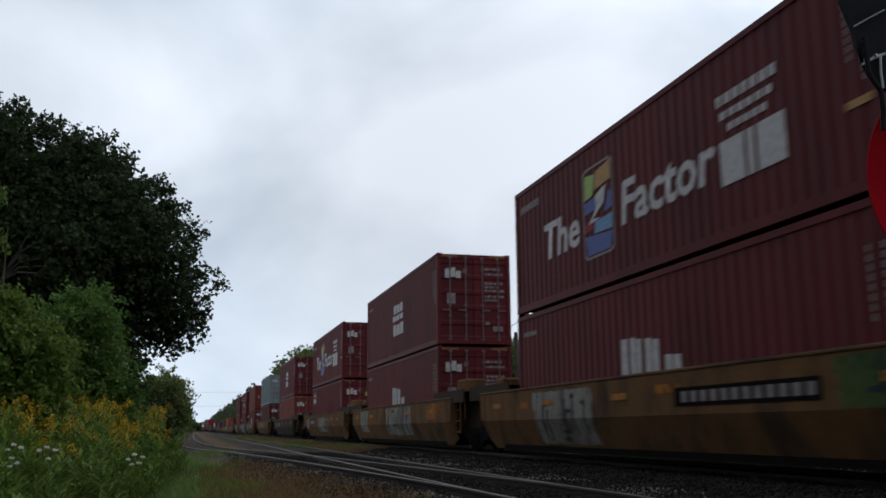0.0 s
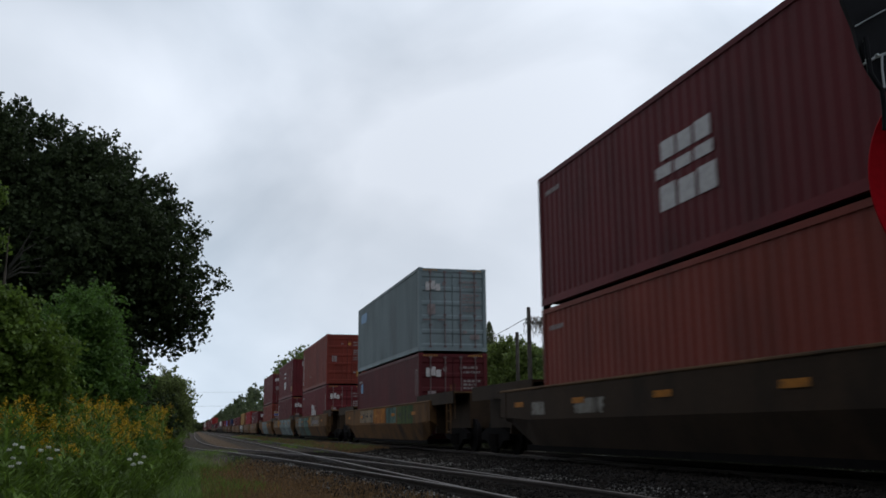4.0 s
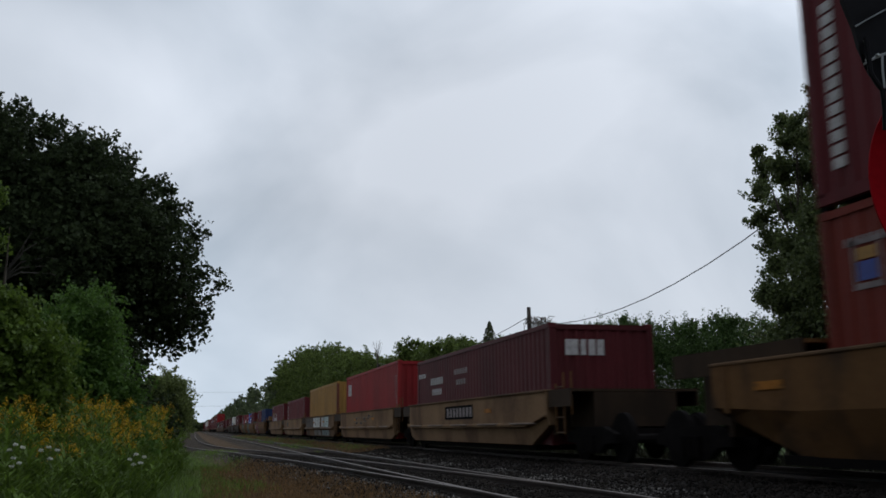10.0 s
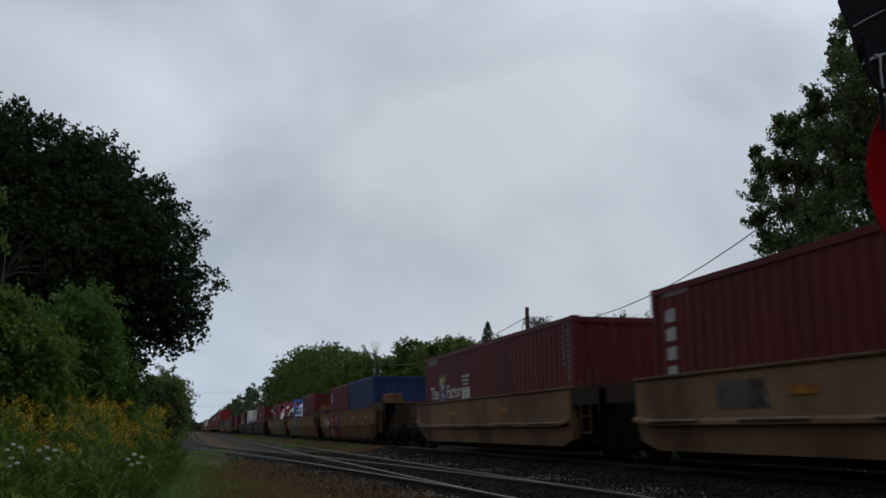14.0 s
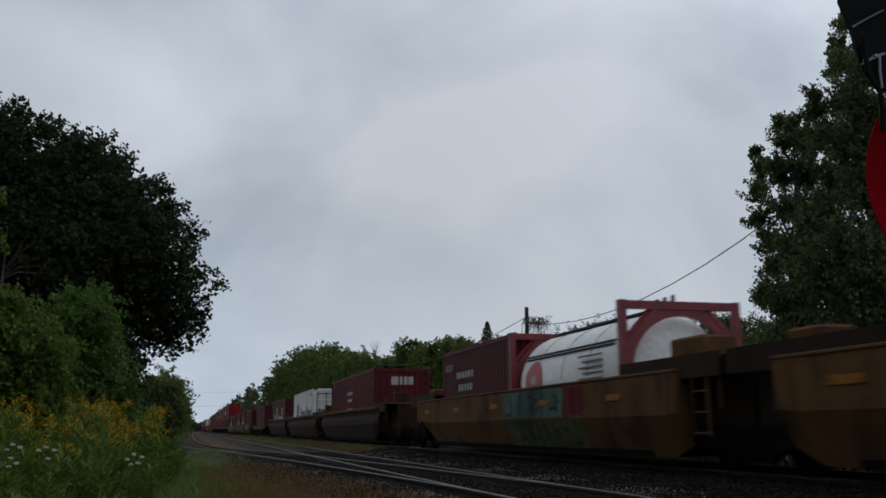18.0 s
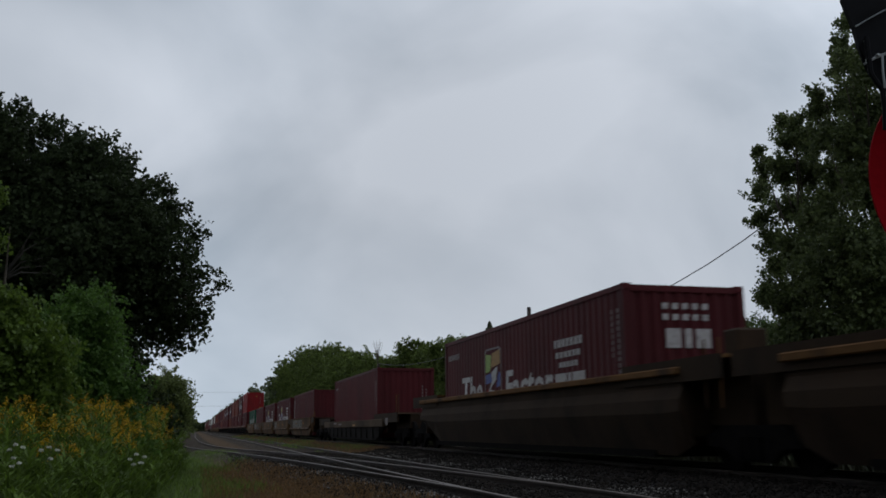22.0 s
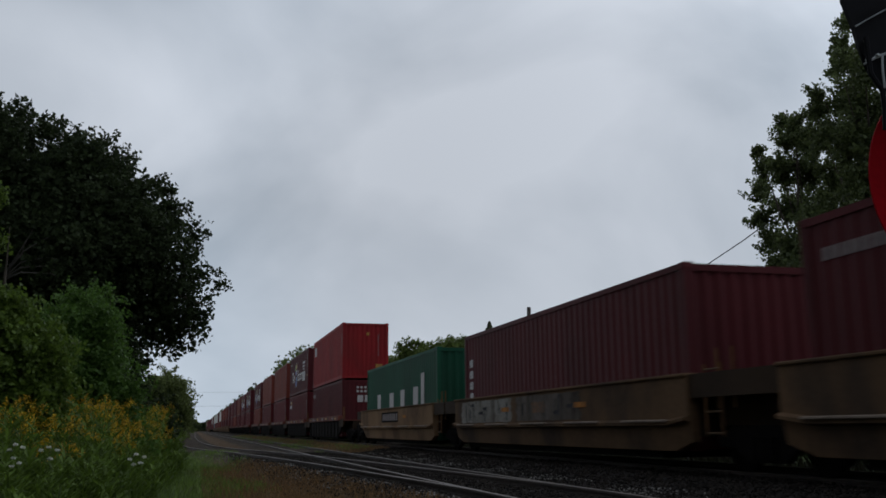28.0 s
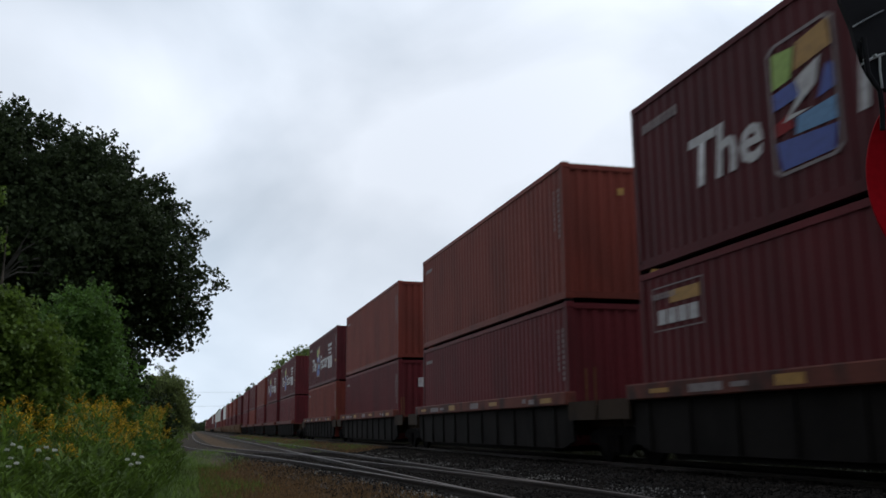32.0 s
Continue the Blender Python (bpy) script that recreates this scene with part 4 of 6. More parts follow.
def end_sheet(H):
    def build(bm):
        prof, n = [], 9
        for k in range(n):
            x = -1.1 + k * 2.2 / n
            p = 2.2 / n
            prof += [(x, 0.03), (x + 0.26 * p, 0.03), (x + 0.5 * p, 0.07), (x + 0.76 * p, 0.07)]
        prof.append((1.1, 0.03))
        low = [bm.verts.new((x, y, 0.14)) for x, y in prof]
        high = [bm.verts.new((x, y, H - 0.10)) for x, y in prof]
        for k in range(len(prof) - 1):
            bm.faces.new((low[k], low[k + 1], high[k + 1], high[k]))
        b = [bm.verts.new((x, 0.085, z)) for x in (-1.1, 1.1) for z in (0.14, H - 0.10)]
        bm.faces.new((b[0], b[1], b[3], b[2]))
    return cached(("end_wall", H), build)


def door_leaf(H):
    """One door leaf, a sheet pressed into five shallow horizontal panels, x from 0.01 to 1.1."""
    def build(bm):
        prof, h = [(0.16, 0.04)], (H - 0.44) / 5
        for k in range(5):
            z = 0.23 + k * h
            prof += [(z, 0.04), (z + 0.05, 0.066), (z + h - 0.14, 0.066), (z + h - 0.09, 0.04)]
        prof.append((H - 0.14, 0.04))
        cols = [[bm.verts.new((x, y, z)) for z, y in prof] for x in (0.012, 1.10)]
        back = [[bm.verts.new((x, 0.085, z)) for z, y in prof] for x in (0.012, 1.10)]
        for k in range(len(prof) - 1):
            bm.faces.new((cols[0][k], cols[1][k], cols[1][k + 1], cols[0][k + 1]))
            bm.faces.new((back[0][k], back[0][k + 1], back[1][k + 1], back[1][k]))
            for i in (0, 1):
                bm.faces.new((cols[i][k], cols[i][k + 1], back[i][k + 1], back[i][k]))
        for k in (0, -1):
            bm.faces.new((cols[0][k], cols[1][k], back[1][k], back[0][k]))
    return cached(("door", H), build)


def lock_rod(H):
    def build(bm):
        tube(bm, [(0, 0.0, 0.12), (0, 0.0, H - 0.10)], [0.020, 0.020], 6)
        for z in (0.16, 0.9, 1.25, H - 0.5, H - 0.14):
            quad_box(bm, -0.05, 0.05, -0.005, 0.025, z - 0.035, z + 0.035)
        quad_box(bm, 0.0, 0.26, -0.025, -0.005, 1.06, 1.10)
    return cached(("lock_rod", H), build)


def roof_sheet(L):
    def build(bm):
        n = round(L / 0.5)
        prof = []
        for k in range(n):
            y, p = 0.08 + k * (L - 0.16) / n, (L - 0.16) / n
            prof += [(y, 0.0), (y + 0.4 * p, 0.0), (y + 0.55 * p, -0.02), (y + 0.85 * p, -0.02)]
        prof.append((L - 0.08, 0.0))
        a = [bm.verts.new((-1.17, y, z)) for y, z in prof]
        b = [bm.verts.new((1.17, y, z)) for y, z in prof]
        for k in range(len(prof) - 1):
            bm.faces.new((a[k], a[k + 1], b[k + 1], b[k]))
    return cached(("roof", L), build)


def casting(bm):
    quad_box(bm, -0.089, 0.089, -0.081, 0.081, -0.059, 0.059)
    bmesh.ops.bevel(bm, geom=bm.edges[:], offset=0.012, segments=1, affect="EDGES")


def side_marks(root, mat, rects, label=""):
    """Painted marks on the near side; large blocks are single parts, small stencil bars one."""
    small = "bar" in label
    if "lettering block" in label:
        cut = []
        for y0, y1, z0, z1 in rects:
            n = 3 if abs(y1 - y0) > 0.8 else 2 if abs(y1 - y0) > 0.3 else 1
            w = (y1 - y0) / n
            cut += [(y0 + k * w, y0 + (k + (0.84 if n > 1 else 1)) * w, z0, z1 - (0.06 * (z1 - z0) if k % 2 else 0)) for k in range(n)]
        rects = cut
    bm = bmesh.new()
    for k, (y0, y1, z0, z1) in enumerate(rects):
        quad_box(bm, -1.2115 - 0.0004 * (k % 5), -1.2065, min(y0, y1), max(y0, y1), z0, z1)
        if not small:
            part("marking", bm, mat, root, label)
            bm = bmesh.new()
    if small:
        tagged(part("stencil_marking", bm, mat, root, label), kind="stuff")


def end_marks(root, mat, rects, label="", y=-0.03):
    bm = bmesh.new()
    for x0, x1, z0, z1 in rects:
        quad_box(bm, x0, x1, y - 0.004, y, z0, z1)
    tagged(part("stencil_marking", bm, mat, root, label), kind="stuff")


def row(a, b, z0, z1, n, gap=0.36, tall=()):
    """A line of n solid bars from a to b."""
    w = (b - a) / n
    return [(a + k * w, a + (k + 1 - gap) * w, z0, z1 + (0.22 * (z1 - z0) if k in tall else 0)) for k in range(n)]


def column(a, b, z0, z1, n, gap=0.3):
    h = (z1 - z0) / n
    return [(a, b, z0 + k * h, z0 + (k + 1 - gap) * h) for k in range(n)]


def emblem(root, y0, y1, z0, z1):
    """A tall framed panel: bright colour fields above and below a broad white slash."""
    w, h = y1 - y0, z1 - z0

    def field_of(mat, pts, label, x=-1.2095):
        bm = bmesh.new()
        bm.faces.new([bm.verts.new((x, y1 - a * w, z0 + c * h)) for a, c in pts])
        part("marking", bm, mat, root, label)
    ring = bmesh.new()
    outer = [(0.0, 0.05), (0.1, 0.0), (0.9, 0.0), (1.0, 0.05), (1.0, 0.95), (0.9, 1.0), (0.1, 1.0), (0.0, 0.95)]
    a = [ring.verts.new((-1.211, y1 - p * w, z0 + q * h)) for p, q in outer]
    b = [ring.verts.new((-1.211, y1 - (0.5 + (p - 0.5) * 0.93) * w, z0 + (0.5 + (q - 0.5) * 0.95) * h)) for p, q in outer]
    for k in range(8):
        ring.faces.new((a[k], a[(k + 1) % 8], b[(k + 1) % 8], b[k]))
    part("marking", ring, GREYMARK, root, "pale rounded frame of the emblem")
    field_of(LIME, [(0.06, 0.66), (0.34, 0.68), (0.42, 0.90), (0.08, 0.93)], "lime emblem field")
    field_of(AMBER, [(0.40, 0.72), (0.94, 0.76), (0.92, 0.96), (0.46, 0.92)], "amber emblem field")
    field_of(BLUEMARK, [(0.06, 0.50), (0.46, 0.52), (0.40, 0.65), (0.06, 0.63)], "dark blue emblem field")
    field_of(BLUEMARK, [(0.70, 0.44), (0.94, 0.46), (0.94, 0.62), (0.86, 0.66)], "dark blue emblem field")
    field_of(PAINT["red"], [(0.06, 0.30), (0.34, 0.32), (0.30, 0.44), (0.06, 0.40)], "red emblem field")
    field_of(CYAN, [(0.36, 0.26), (0.94, 0.24), (0.94, 0.40), (0.40, 0.38)], "light blue emblem field")
    field_of(BLUEMARK, [(0.12, 0.04), (0.88, 0.04), (0.94, 0.21), (0.06, 0.26)], "deep blue emblem field")
    field_of(WHITE, [(0.42, 0.66), (0.78, 0.73), (0.70, 0.55), (0.32, 0.42), (0.62, 0.40), (0.20, 0.38), (0.46, 0.54)], "white slash across the emblem", -1.2125)


def word(root, text, y0, y1, z0, height, mat=None, label="bold white painted word"):
    """A painted word on the near side, stretched between y0 and y1 (reading towards the front)."""
    key = ("word", text, y0, y1, z0, height)
    if key not in CACHE:
        curve = bpy.data.curves.new("word", "FONT")
        curve.body, curve.offset, curve.shear, curve.resolution_u, curve.extrude = text, 0.022, 0.12, 2, 0.0
        ob = new("word", curve)
        me = bpy.data.meshes.new_from_object(ob.evaluated_get(bpy.context.evaluated_depsgraph_get()))
        bpy.data.objects.remove(ob)
        co = np.array([v.co for v in me.vertices])
        lo, hi = co.min(0), co.max(0)
        for v in me.vertices:
            v.co = (-1.212, y0 + (y1 - y0) * (v.co.x - lo[0]) / (hi[0] - lo[0]), z0 + height * (v.co.y - lo[1]) / (hi[1] - lo[1]))
        me.materials.clear()
        me.materials.append(None)
        CACHE[key] = me
    part("painted_word", CACHE[key], mat or WHITE, root, label)


def z_factor(root, k=1.0, dy=0.0, dz=0.0):
    """The slogan with its emblem and a block mark, full size or k times as large."""
    def at(rects):
        return [(k * y0 + dy, k * y1 + dy, k * z0 + dz, k * z1 + dz) for y0, y1, z0, z1 in rects]
    word(root, "The", k * 10.35 + dy, k * 8.45 + dy, k * 0.95 + dz, k * 0.80)
    emblem(root, *at([(6.9, 8.25, 0.57, 2.38)])[0])
    word(root, "Factor", k * 6.6 + dy, k * 3.45 + dy, k * 0.93 + dz, k * 0.80)
    side_marks(root, WHITE, at([(3.34, 2.74, 0.8, 1.46), (2.66, 2.5, 0.8, 1.46), (2.42, 1.8, 0.8, 1.46)]), "large white block mark")
    side_marks(root, WHITE, at(row(3.36, 1.85, 2.0, 2.16, 7, 0.35) + row(3.28, 1.95, 1.78, 1.9, 6, 0.35) + row(3.1, 2.1, 1.58, 1.69, 5, 0.35)), "small white lettering bars")
    side_marks(root, GREYMARK, row(11.8, 10.6, 2.32, 2.48, 7, 0.35) + column(0.24, 0.31, 1.3, 2.5, 11) + column(0.5, 0.55, 1.6, 2.5, 8), "grey stencil bars")
    side_marks(root, AMBER, [(0.2, 0.65, 1.02, 1.12)], "amber stencil bar")


def block_logo(root, z, label="white lettering block"):
    side_marks(root, WHITE, [(6.85, 6.6, z, z + 0.68), (6.5, 6.06, z, z + 0.68), (5.95, 5.45, z, z + 0.62), (5.3, 4.75, z, z + 0.3)], label)


def codes(root, H=2.9):
    side_marks(root, GREYMARK, row(11.78, 11.0, H - 0.5, H - 0.40, 7, 0.35) + column(0.24, 0.31, H - 1.6, H - 0.5, 10) + column(0.5, 0.55, H - 1.4, H - 0.5, 8), "grey stencil bars")


def tall_code(root):
    side_marks(root, WHITE, column(11.62, 11.84, 0.40, 2.55, 13, 0.22), "vertical white stencil bars")
    side_marks(root, GREYMARK, [(8.0, 7.85, 0.75, 0.85), (7.7, 7.55, 0.75, 0.85)], "small pale stencil bars")


def small_badge(root):
    """A little framed badge, amber over blue, at the rear of the side and on the door."""
    side_marks(root, GREYMARK, [(11.68, 11.2, 1.88, 1.95), (11.68, 11.2, 2.4, 2.46), (11.68, 11.64, 1.95, 2.4), (11.24, 11.2, 1.95, 2.4)], "thin pale frame bars of the badge")
    side_marks(root, AMBER, [(11.6, 11.28, 2.22, 2.36)], "amber badge field")
    side_marks(root, BLUEMARK, [(11.6, 11.28, 1.98, 2.2)], "blue badge field")
    end_marks(root, WHITE, [(-1.0, -0.6, 1.72, 2.14)], "white badge panel on the door", 0.014)
    end_marks(root, BLUEMARK, [(-0.98, -0.62, 1.75, 1.95)], "blue badge field on the door", 0.010)
    end_marks(root, AMBER, [(-0.98, -0.64, 1.965, 2.11)], "amber badge field on the door", 0.010)


def wide_code(root):
    side_marks(root, WHITE, column(11.45, 11.75, 0.5, 2.3, 6, 0.3), "column of white lettering blocks")


def door_stencils(root, H=2.9, bright=True):
    """Codes and weights on the doors as short bars, a pale panel, and hazard stripes on the header."""
    rng = random.Random(int(H * 100) + len(root.name))
    lines = []
    for k, z in enumerate((0.52, 0.68, 0.98, 1.10, 1.22, 1.40, 1.52)):
        x = 0.36
        while x < (0.98 if k % 3 else 0.8):
            w = rng.choice([0.05, 0.09, 0.14])
            lines.append((x, x + w, H - z, H - z + 0.075))
            x += w + 0.035
    end_marks(root, GREYMARK, lines + [(-0.36, -0.24, H - 0.62, H - 0.5), (-0.9, -0.62, 1.28, 1.62), (0.62, 0.95, 0.42, 0.58), (0.36, 0.5, 0.62, 0.72)], "worn stencil bars on the doors", 0.018)
    if bright:
        end_marks(root, WHITE, [(-0.96, -0.80, H - 0.80, H - 0.50), (-0.78, -0.62, H - 0.76, H - 0.46), (-0.60, -0.44, H - 0.80, H - 0.56)], "white lettering blocks on the door", 0.012)
        end_marks(root, AMBER, [(x + 0.09 * k, x + 0.09 * k + 0.045, H - 0.11, H - 0.05) for x in (-1.05, 0.55) for k in range(6)], "amber hazard stripes on the header", 0.008)


def container(front, level, colour, marks=(), end="plain", L=12.19, H=2.9, label="", detail=True, base=None, posts=None):
    """A steel shipping container in parts; its origin is the middle of the front bottom edge."""
    paint = PAINT[colour]
    words = {"maroon": "maroon", "wine": "dark wine-red", "brick": "brick-red", "orange": "faded orange", "red": "bright red", "grey": "blue-grey", "yellow": "ochre yellow", "blue": "navy blue", "white": "white", "green": "dark green"}
    text = label or "%s corrugated steel shipping container, %s" % (words[colour], "stacked on another" if level else "set in a well car")
    root = tagged(new("shipping_container"), text, "shipping container", "containers on the train")
    z = base if base is not None else (3.245 if level else 0.28)
    for flip in (None, pose(0, L, 0, 0, 0, 180)):
        part("side_wall", corrugated(L, H), paint, root, m=flip)
        part("top_rail", beam("top_rail", -1.219, -1.155, 0.05, L - 0.05, H - 0.11, H - 0.012), paint, root, m=flip)
        part("bottom_rail", beam("bottom_rail", -1.219, -1.13, 0.05, L - 0.05, 0.010, 0.16), paint, root, m=flip)
        for x in (-1.219, 1.10):
            part("corner_post", beam("corner_post", x, x + 0.119, 0.005, 0.15, 0.02, H - 0.02), posts or paint, root, m=flip)
    part("roof", roof_sheet(L), paint, root, m=pose(0, 0, H - 0.035))
    part("floor", beam("floor", -1.15, 1.15, 0.1, L - 0.1, 0.05, 0.15), BLACKGAP, root)
    part("end_wall", end_sheet(H), paint, root, m=pose(0, L, 0, 0, 0, 180))
    part("header", beam("header", -1.10, 1.10, 0.012, 0.12, H - 0.14, H - 0.025), paint, root)
    part("sill", beam("sill", -1.10, 1.10, 0.012, 0.12, 0.02, 0.15), paint, root)
    if end == "plain":
        part("end_wall", end_sheet(H), paint, root)
    else:
        for s in (1, -1):
            leaf = part("door", door_leaf(H), paint, root, m=Matrix.Diagonal((s, 1, 1, 1)))
            if detail:
                for x in (0.28, 0.80):
                    part("lock_rod", lock_rod(H), STEEL if end in ("door", "badgedoor") else paint, leaf, m=pose(x, 0.0, 0))
        door_stencils(root, H, end == "door")
    if level:
        for x in (-1.135, 1.135):
            for y in (0.078, L - 0.078):
                part("twist_lock", beam("twist_lock", -0.07, 0.07, -0.06, 0.06, -0.066, 0.0), BLACKGAP, root, m=pose(x, y, 0))
    if detail:
        c = cached(("corner_casting",), casting)
        for x in (-1.135, 1.135):
            for y in (0.078, L - 0.078):
                for zz in (0.059, H - 0.059):
                    part("corner_casting", c, BLACKGAP if colour in ("white",) else paint, root, m=pose(x, y, zz))
    for f in marks:
        f(root)
    MOVING.append((root, 0.0 + MAIN, front, z))
    return root


# ---- well cars ----
SECTION = {
    "tall": [(-1.46, 1.46), (-1.46, 0.82), (-1.20, 0.17), (-1.18, 0.17), (-1.238, 0.30), (-1.245, 1.46)],
    "ledge": [(-1.44, 1.38), (-1.44, 0.76), (-1.52, 0.72), (-1.52, 0.67), (-1.42, 0.64), (-1.37, 0.28), (-1.245, 0.28), (-1.245, 1.38)],
    "rim": [(-1.36, 1.42), (-1.36, 1.24), (-1.44, 1.06), (-1.44, 0.85), (-1.20, 0.20), (-1.18, 0.20), (-1.238, 0.30), (-1.245, 1.42)],
    "sill": [(-1.33, 1.10), (-1.30, 0.24), (-1.245, 0.24), (-1.245, 1.10)],
    "low": [(-1.40, 0.76), (-1.34, 0.20), (-1.245, 0.20), (-1.245, 0.76)],
}


def side_sheet(kind, hl, fore, aft):
    """The car's side: a long folded sheet whose lower edge rises towards the ends, gently over a truck of its own."""
    def build(bm):
        sec = SECTION[kind]
        low = min(z for _, z in sec)
        last = None
        for y in (-hl, -hl + fore / 2, -hl + fore, -hl * 0.33, hl * 0.33, hl - aft, hl - aft / 2, hl):
            reach, rise = (fore if y < 0 else aft), (0.58 if hl > 8 else 0.42)
            lift = max(0.0, 1 - (hl - abs(y)) / reach) * (rise if reach > 1 else 0.35 * rise)
            ring = [bm.verts.new((x, y, z + lift * max(0.0, 1 - (z - low) / 0.75))) for x, z in sec]
            if last:
                for k in range(len(sec)):
                    bm.faces.new((last[k], last[(k + 1) % len(sec)], ring[(k + 1) % len(sec)], ring[k]))
            else:
                bm.faces.new(ring)
            last = ring
        bm.faces.new(last[::-1])
    return cached(("side_panel", kind, hl, fore, aft), build)


def platform(root, y0, y1, z, paint, flip, detail):
    """Flat end deck over a truck, with turned-down lips and a centre sill."""
    part("end_platform", beam("end_platform", -1.37, 1.37, y0, y1, z - 0.05, z), paint, root, "end platform over the truck", flip)
    part("centre_sill", beam("centre_sill", -0.9, 0.9, y0, y1, 0.66, z - 0.06), DARKCAR, root, m=flip)
    if detail:
        for x in (-1.40, 1.372):
            part("platform_lip", beam("platform_lip", x, x + 0.028, y0, y1, z - 0.34, z + 0.01), DARKCAR, root, m=flip)


def wheel_build(bm):
    tube(bm, [(-0.07, 0, 0), (-0.035, 0, 0), (-0.03, 0, 0), (0.065, 0, 0)], [0.40, 0.41, 0.455, 0.455], 24)


def frame_build(bm):
    """Cast truck side frame: arched bar with journal boxes and springs."""
    prof = [(-1.12, 0.52), (-1.12, 0.36), (-0.70, 0.34), (-0.42, 0.16), (0.42, 0.16), (0.70, 0.34), (1.12, 0.36), (1.12, 0.52), (0.62, 0.66), (-0.62, 0.66)]
    a = [bm.verts.new((-0.06, y, z)) for y, z in prof]
    b = [bm.verts.new((0.06, y, z)) for y, z in prof]
    bm.faces.new(a)
    bm.faces.new(b[::-1])
    for k in range(len(prof)):
        bm.faces.new((a[k], a[(k + 1) % len(prof)], b[(k + 1) % len(prof)], b[k]))
    for y in (-0.2, 0.0, 0.2):
        tube(bm, [(-0.09, y, 0.2), (-0.09, y, 0.5)], [0.07, 0.07], 8)


def truck(root, y):
    t = part("truck", cached(("bolster",), lambda bm: quad_box(bm, -1.0, 1.0, -0.22, 0.22, 0.42, 0.62)), BLACKGAP, root, "sooty black cast steel truck", pose(0, y, 0))
    for x in (-1.02, 1.02):
        part("side_frame", cached(("side_frame",), frame_build), BLACKGAP, t, m=pose(x, 0, 0, 0, 0, 0 if x < 0 else 180))
    for yy in (-0.89, 0.89):
        part("axle", cached(("axle",), lambda bm: tube(bm, [(-0.7, 0, 0), (0.7, 0, 0)], [0.09, 0.09], 8)), BLACKGAP, t, m=pose(0, yy, 0.435))
        for x in (-0.755, 0.755):
            part("wheel", cached(("wheel",), wheel_build), BLACKGAP, t, m=pose(x, yy, 0.457, 0, 0, 0 if x > 0 else 180))


def spray(root, colour, y0, y1, z0, z1, seed, kind):
    """A painted patch with a ragged outline on the near side sheet."""
    rng = random.Random(seed)
    sec = SECTION[kind]
    bm = bmesh.new()
    n = 26

    def outward(z):
        pts = sec[:1 + min(range(len(sec)), key=lambda i: sec[i][1])]
        for (xa, za), (xb, zb) in zip(pts, pts[1:]):
            if zb <= z <= za:
                return xa + (xb - xa) * (za - z) / max(za - zb, 1e-6) - 0.006
        return pts[0][0] - 0.006
    small = y1 - y0 < 1.4
    knots = sorted({z for _, z in sec if z0 < z < z1})
    w = (y1 - y0) / n
    grid = []
    for k in range(n + 1):
        slant = (0.35 if k in (0, n) else 0.0) * rng.uniform(-0.4, 0.4)
        up = z1 - (rng.uniform(0.0, 0.10) if small else rng.uniform(0.0, 0.04)) * (z1 - z0)
        dn = z0 + (rng.uniform(0.0, 0.12) if small else rng.uniform(0.0, 0.05)) * (z1 - z0)
        zs = [dn + (up - dn) * q / 8 for q in range(9)]
        for c in knots:
            q = min(range(1, 8), key=lambda i: abs(zs[i] - c))
            zs[q] = c
        wild = 0.07 if k in (0, n) else 0.03 if k in (1, n - 1) else 0.0
        grid.append([bm.verts.new((outward(z), y0 + k * w + slant * (z - z0) + rng.uniform(-wild, wild) * min(1.0, y1 - y0), z)) for z in sorted(zs)])
    for k in range(n):
        for a, b in zip(range(len(grid[0]) - 1), range(1, len(grid[0]))):
            bm.faces.new((grid[k][a], grid[k + 1][a], grid[k + 1][b], grid[k][b]))
    patch = part("graffiti", bm, GRAFF[colour], root, "patch of sprayed graffiti paint")
    if small or colour == "rust":
        return
    y = y0 + 0.25
    while y < y1 - 0.4:
        span = z1 - z0
        a, b = z0 + span * rng.uniform(0.04, 0.4), z0 + span * rng.uniform(0.62, 0.94)
        wide, lean = rng.uniform(0.03, 0.09), rng.uniform(-0.12, 0.12)
        cuts = [a] + [z for z in knots if a < z < b] + [b]
        bm = bmesh.new()
        ring = [(bm.verts.new((outward(z) - 0.004, y + lean * (z - a), z)), bm.verts.new((outward(z) - 0.004, y + wide + lean * (z - a), z))) for z in cuts]
        for (p, q), (r, s) in zip(ring, ring[1:]):
            bm.faces.new((p, q, s, r))
        if rng.random() < 0.4:
            z = rng.choice([a + 0.03, b - 0.1])
            e = y + rng.uniform(0.2, 0.45)
            bm.faces.new([bm.verts.new((outward(zz) - 0.005, yy, zz)) for yy, zz in ((y, z), (e, z), (e, z + 0.06), (y, z + 0.08))])
        part("spray_line", bm, INK, patch)
        y += rng.choice([0.16, 0.2, 0.5, 0.9]) * rng.uniform(0.8, 1.2)


def plate_bars(root, y0, y1, z0, z1, n, x, panel=True):
    if panel:
        bm = bmesh.new()
        quad_box(bm, x - 0.004, x, y0 - 0.1, y1 + 0.1, z0 - 0.06, z1 + 0.06)
        part("marking_panel", bm, BLACKGAP, root, "black panel for the car's markings")
    bm = bmesh.new()
    for a, b, c, d in row(y0, y1, z0, z1, n, 0.4):
        quad_box(bm, x - 0.009, x - 0.005, a, b, c, d)
    tagged(part("stencil_marking", bm, GREYMARK, root, "pale marking bars"), kind="stuff")


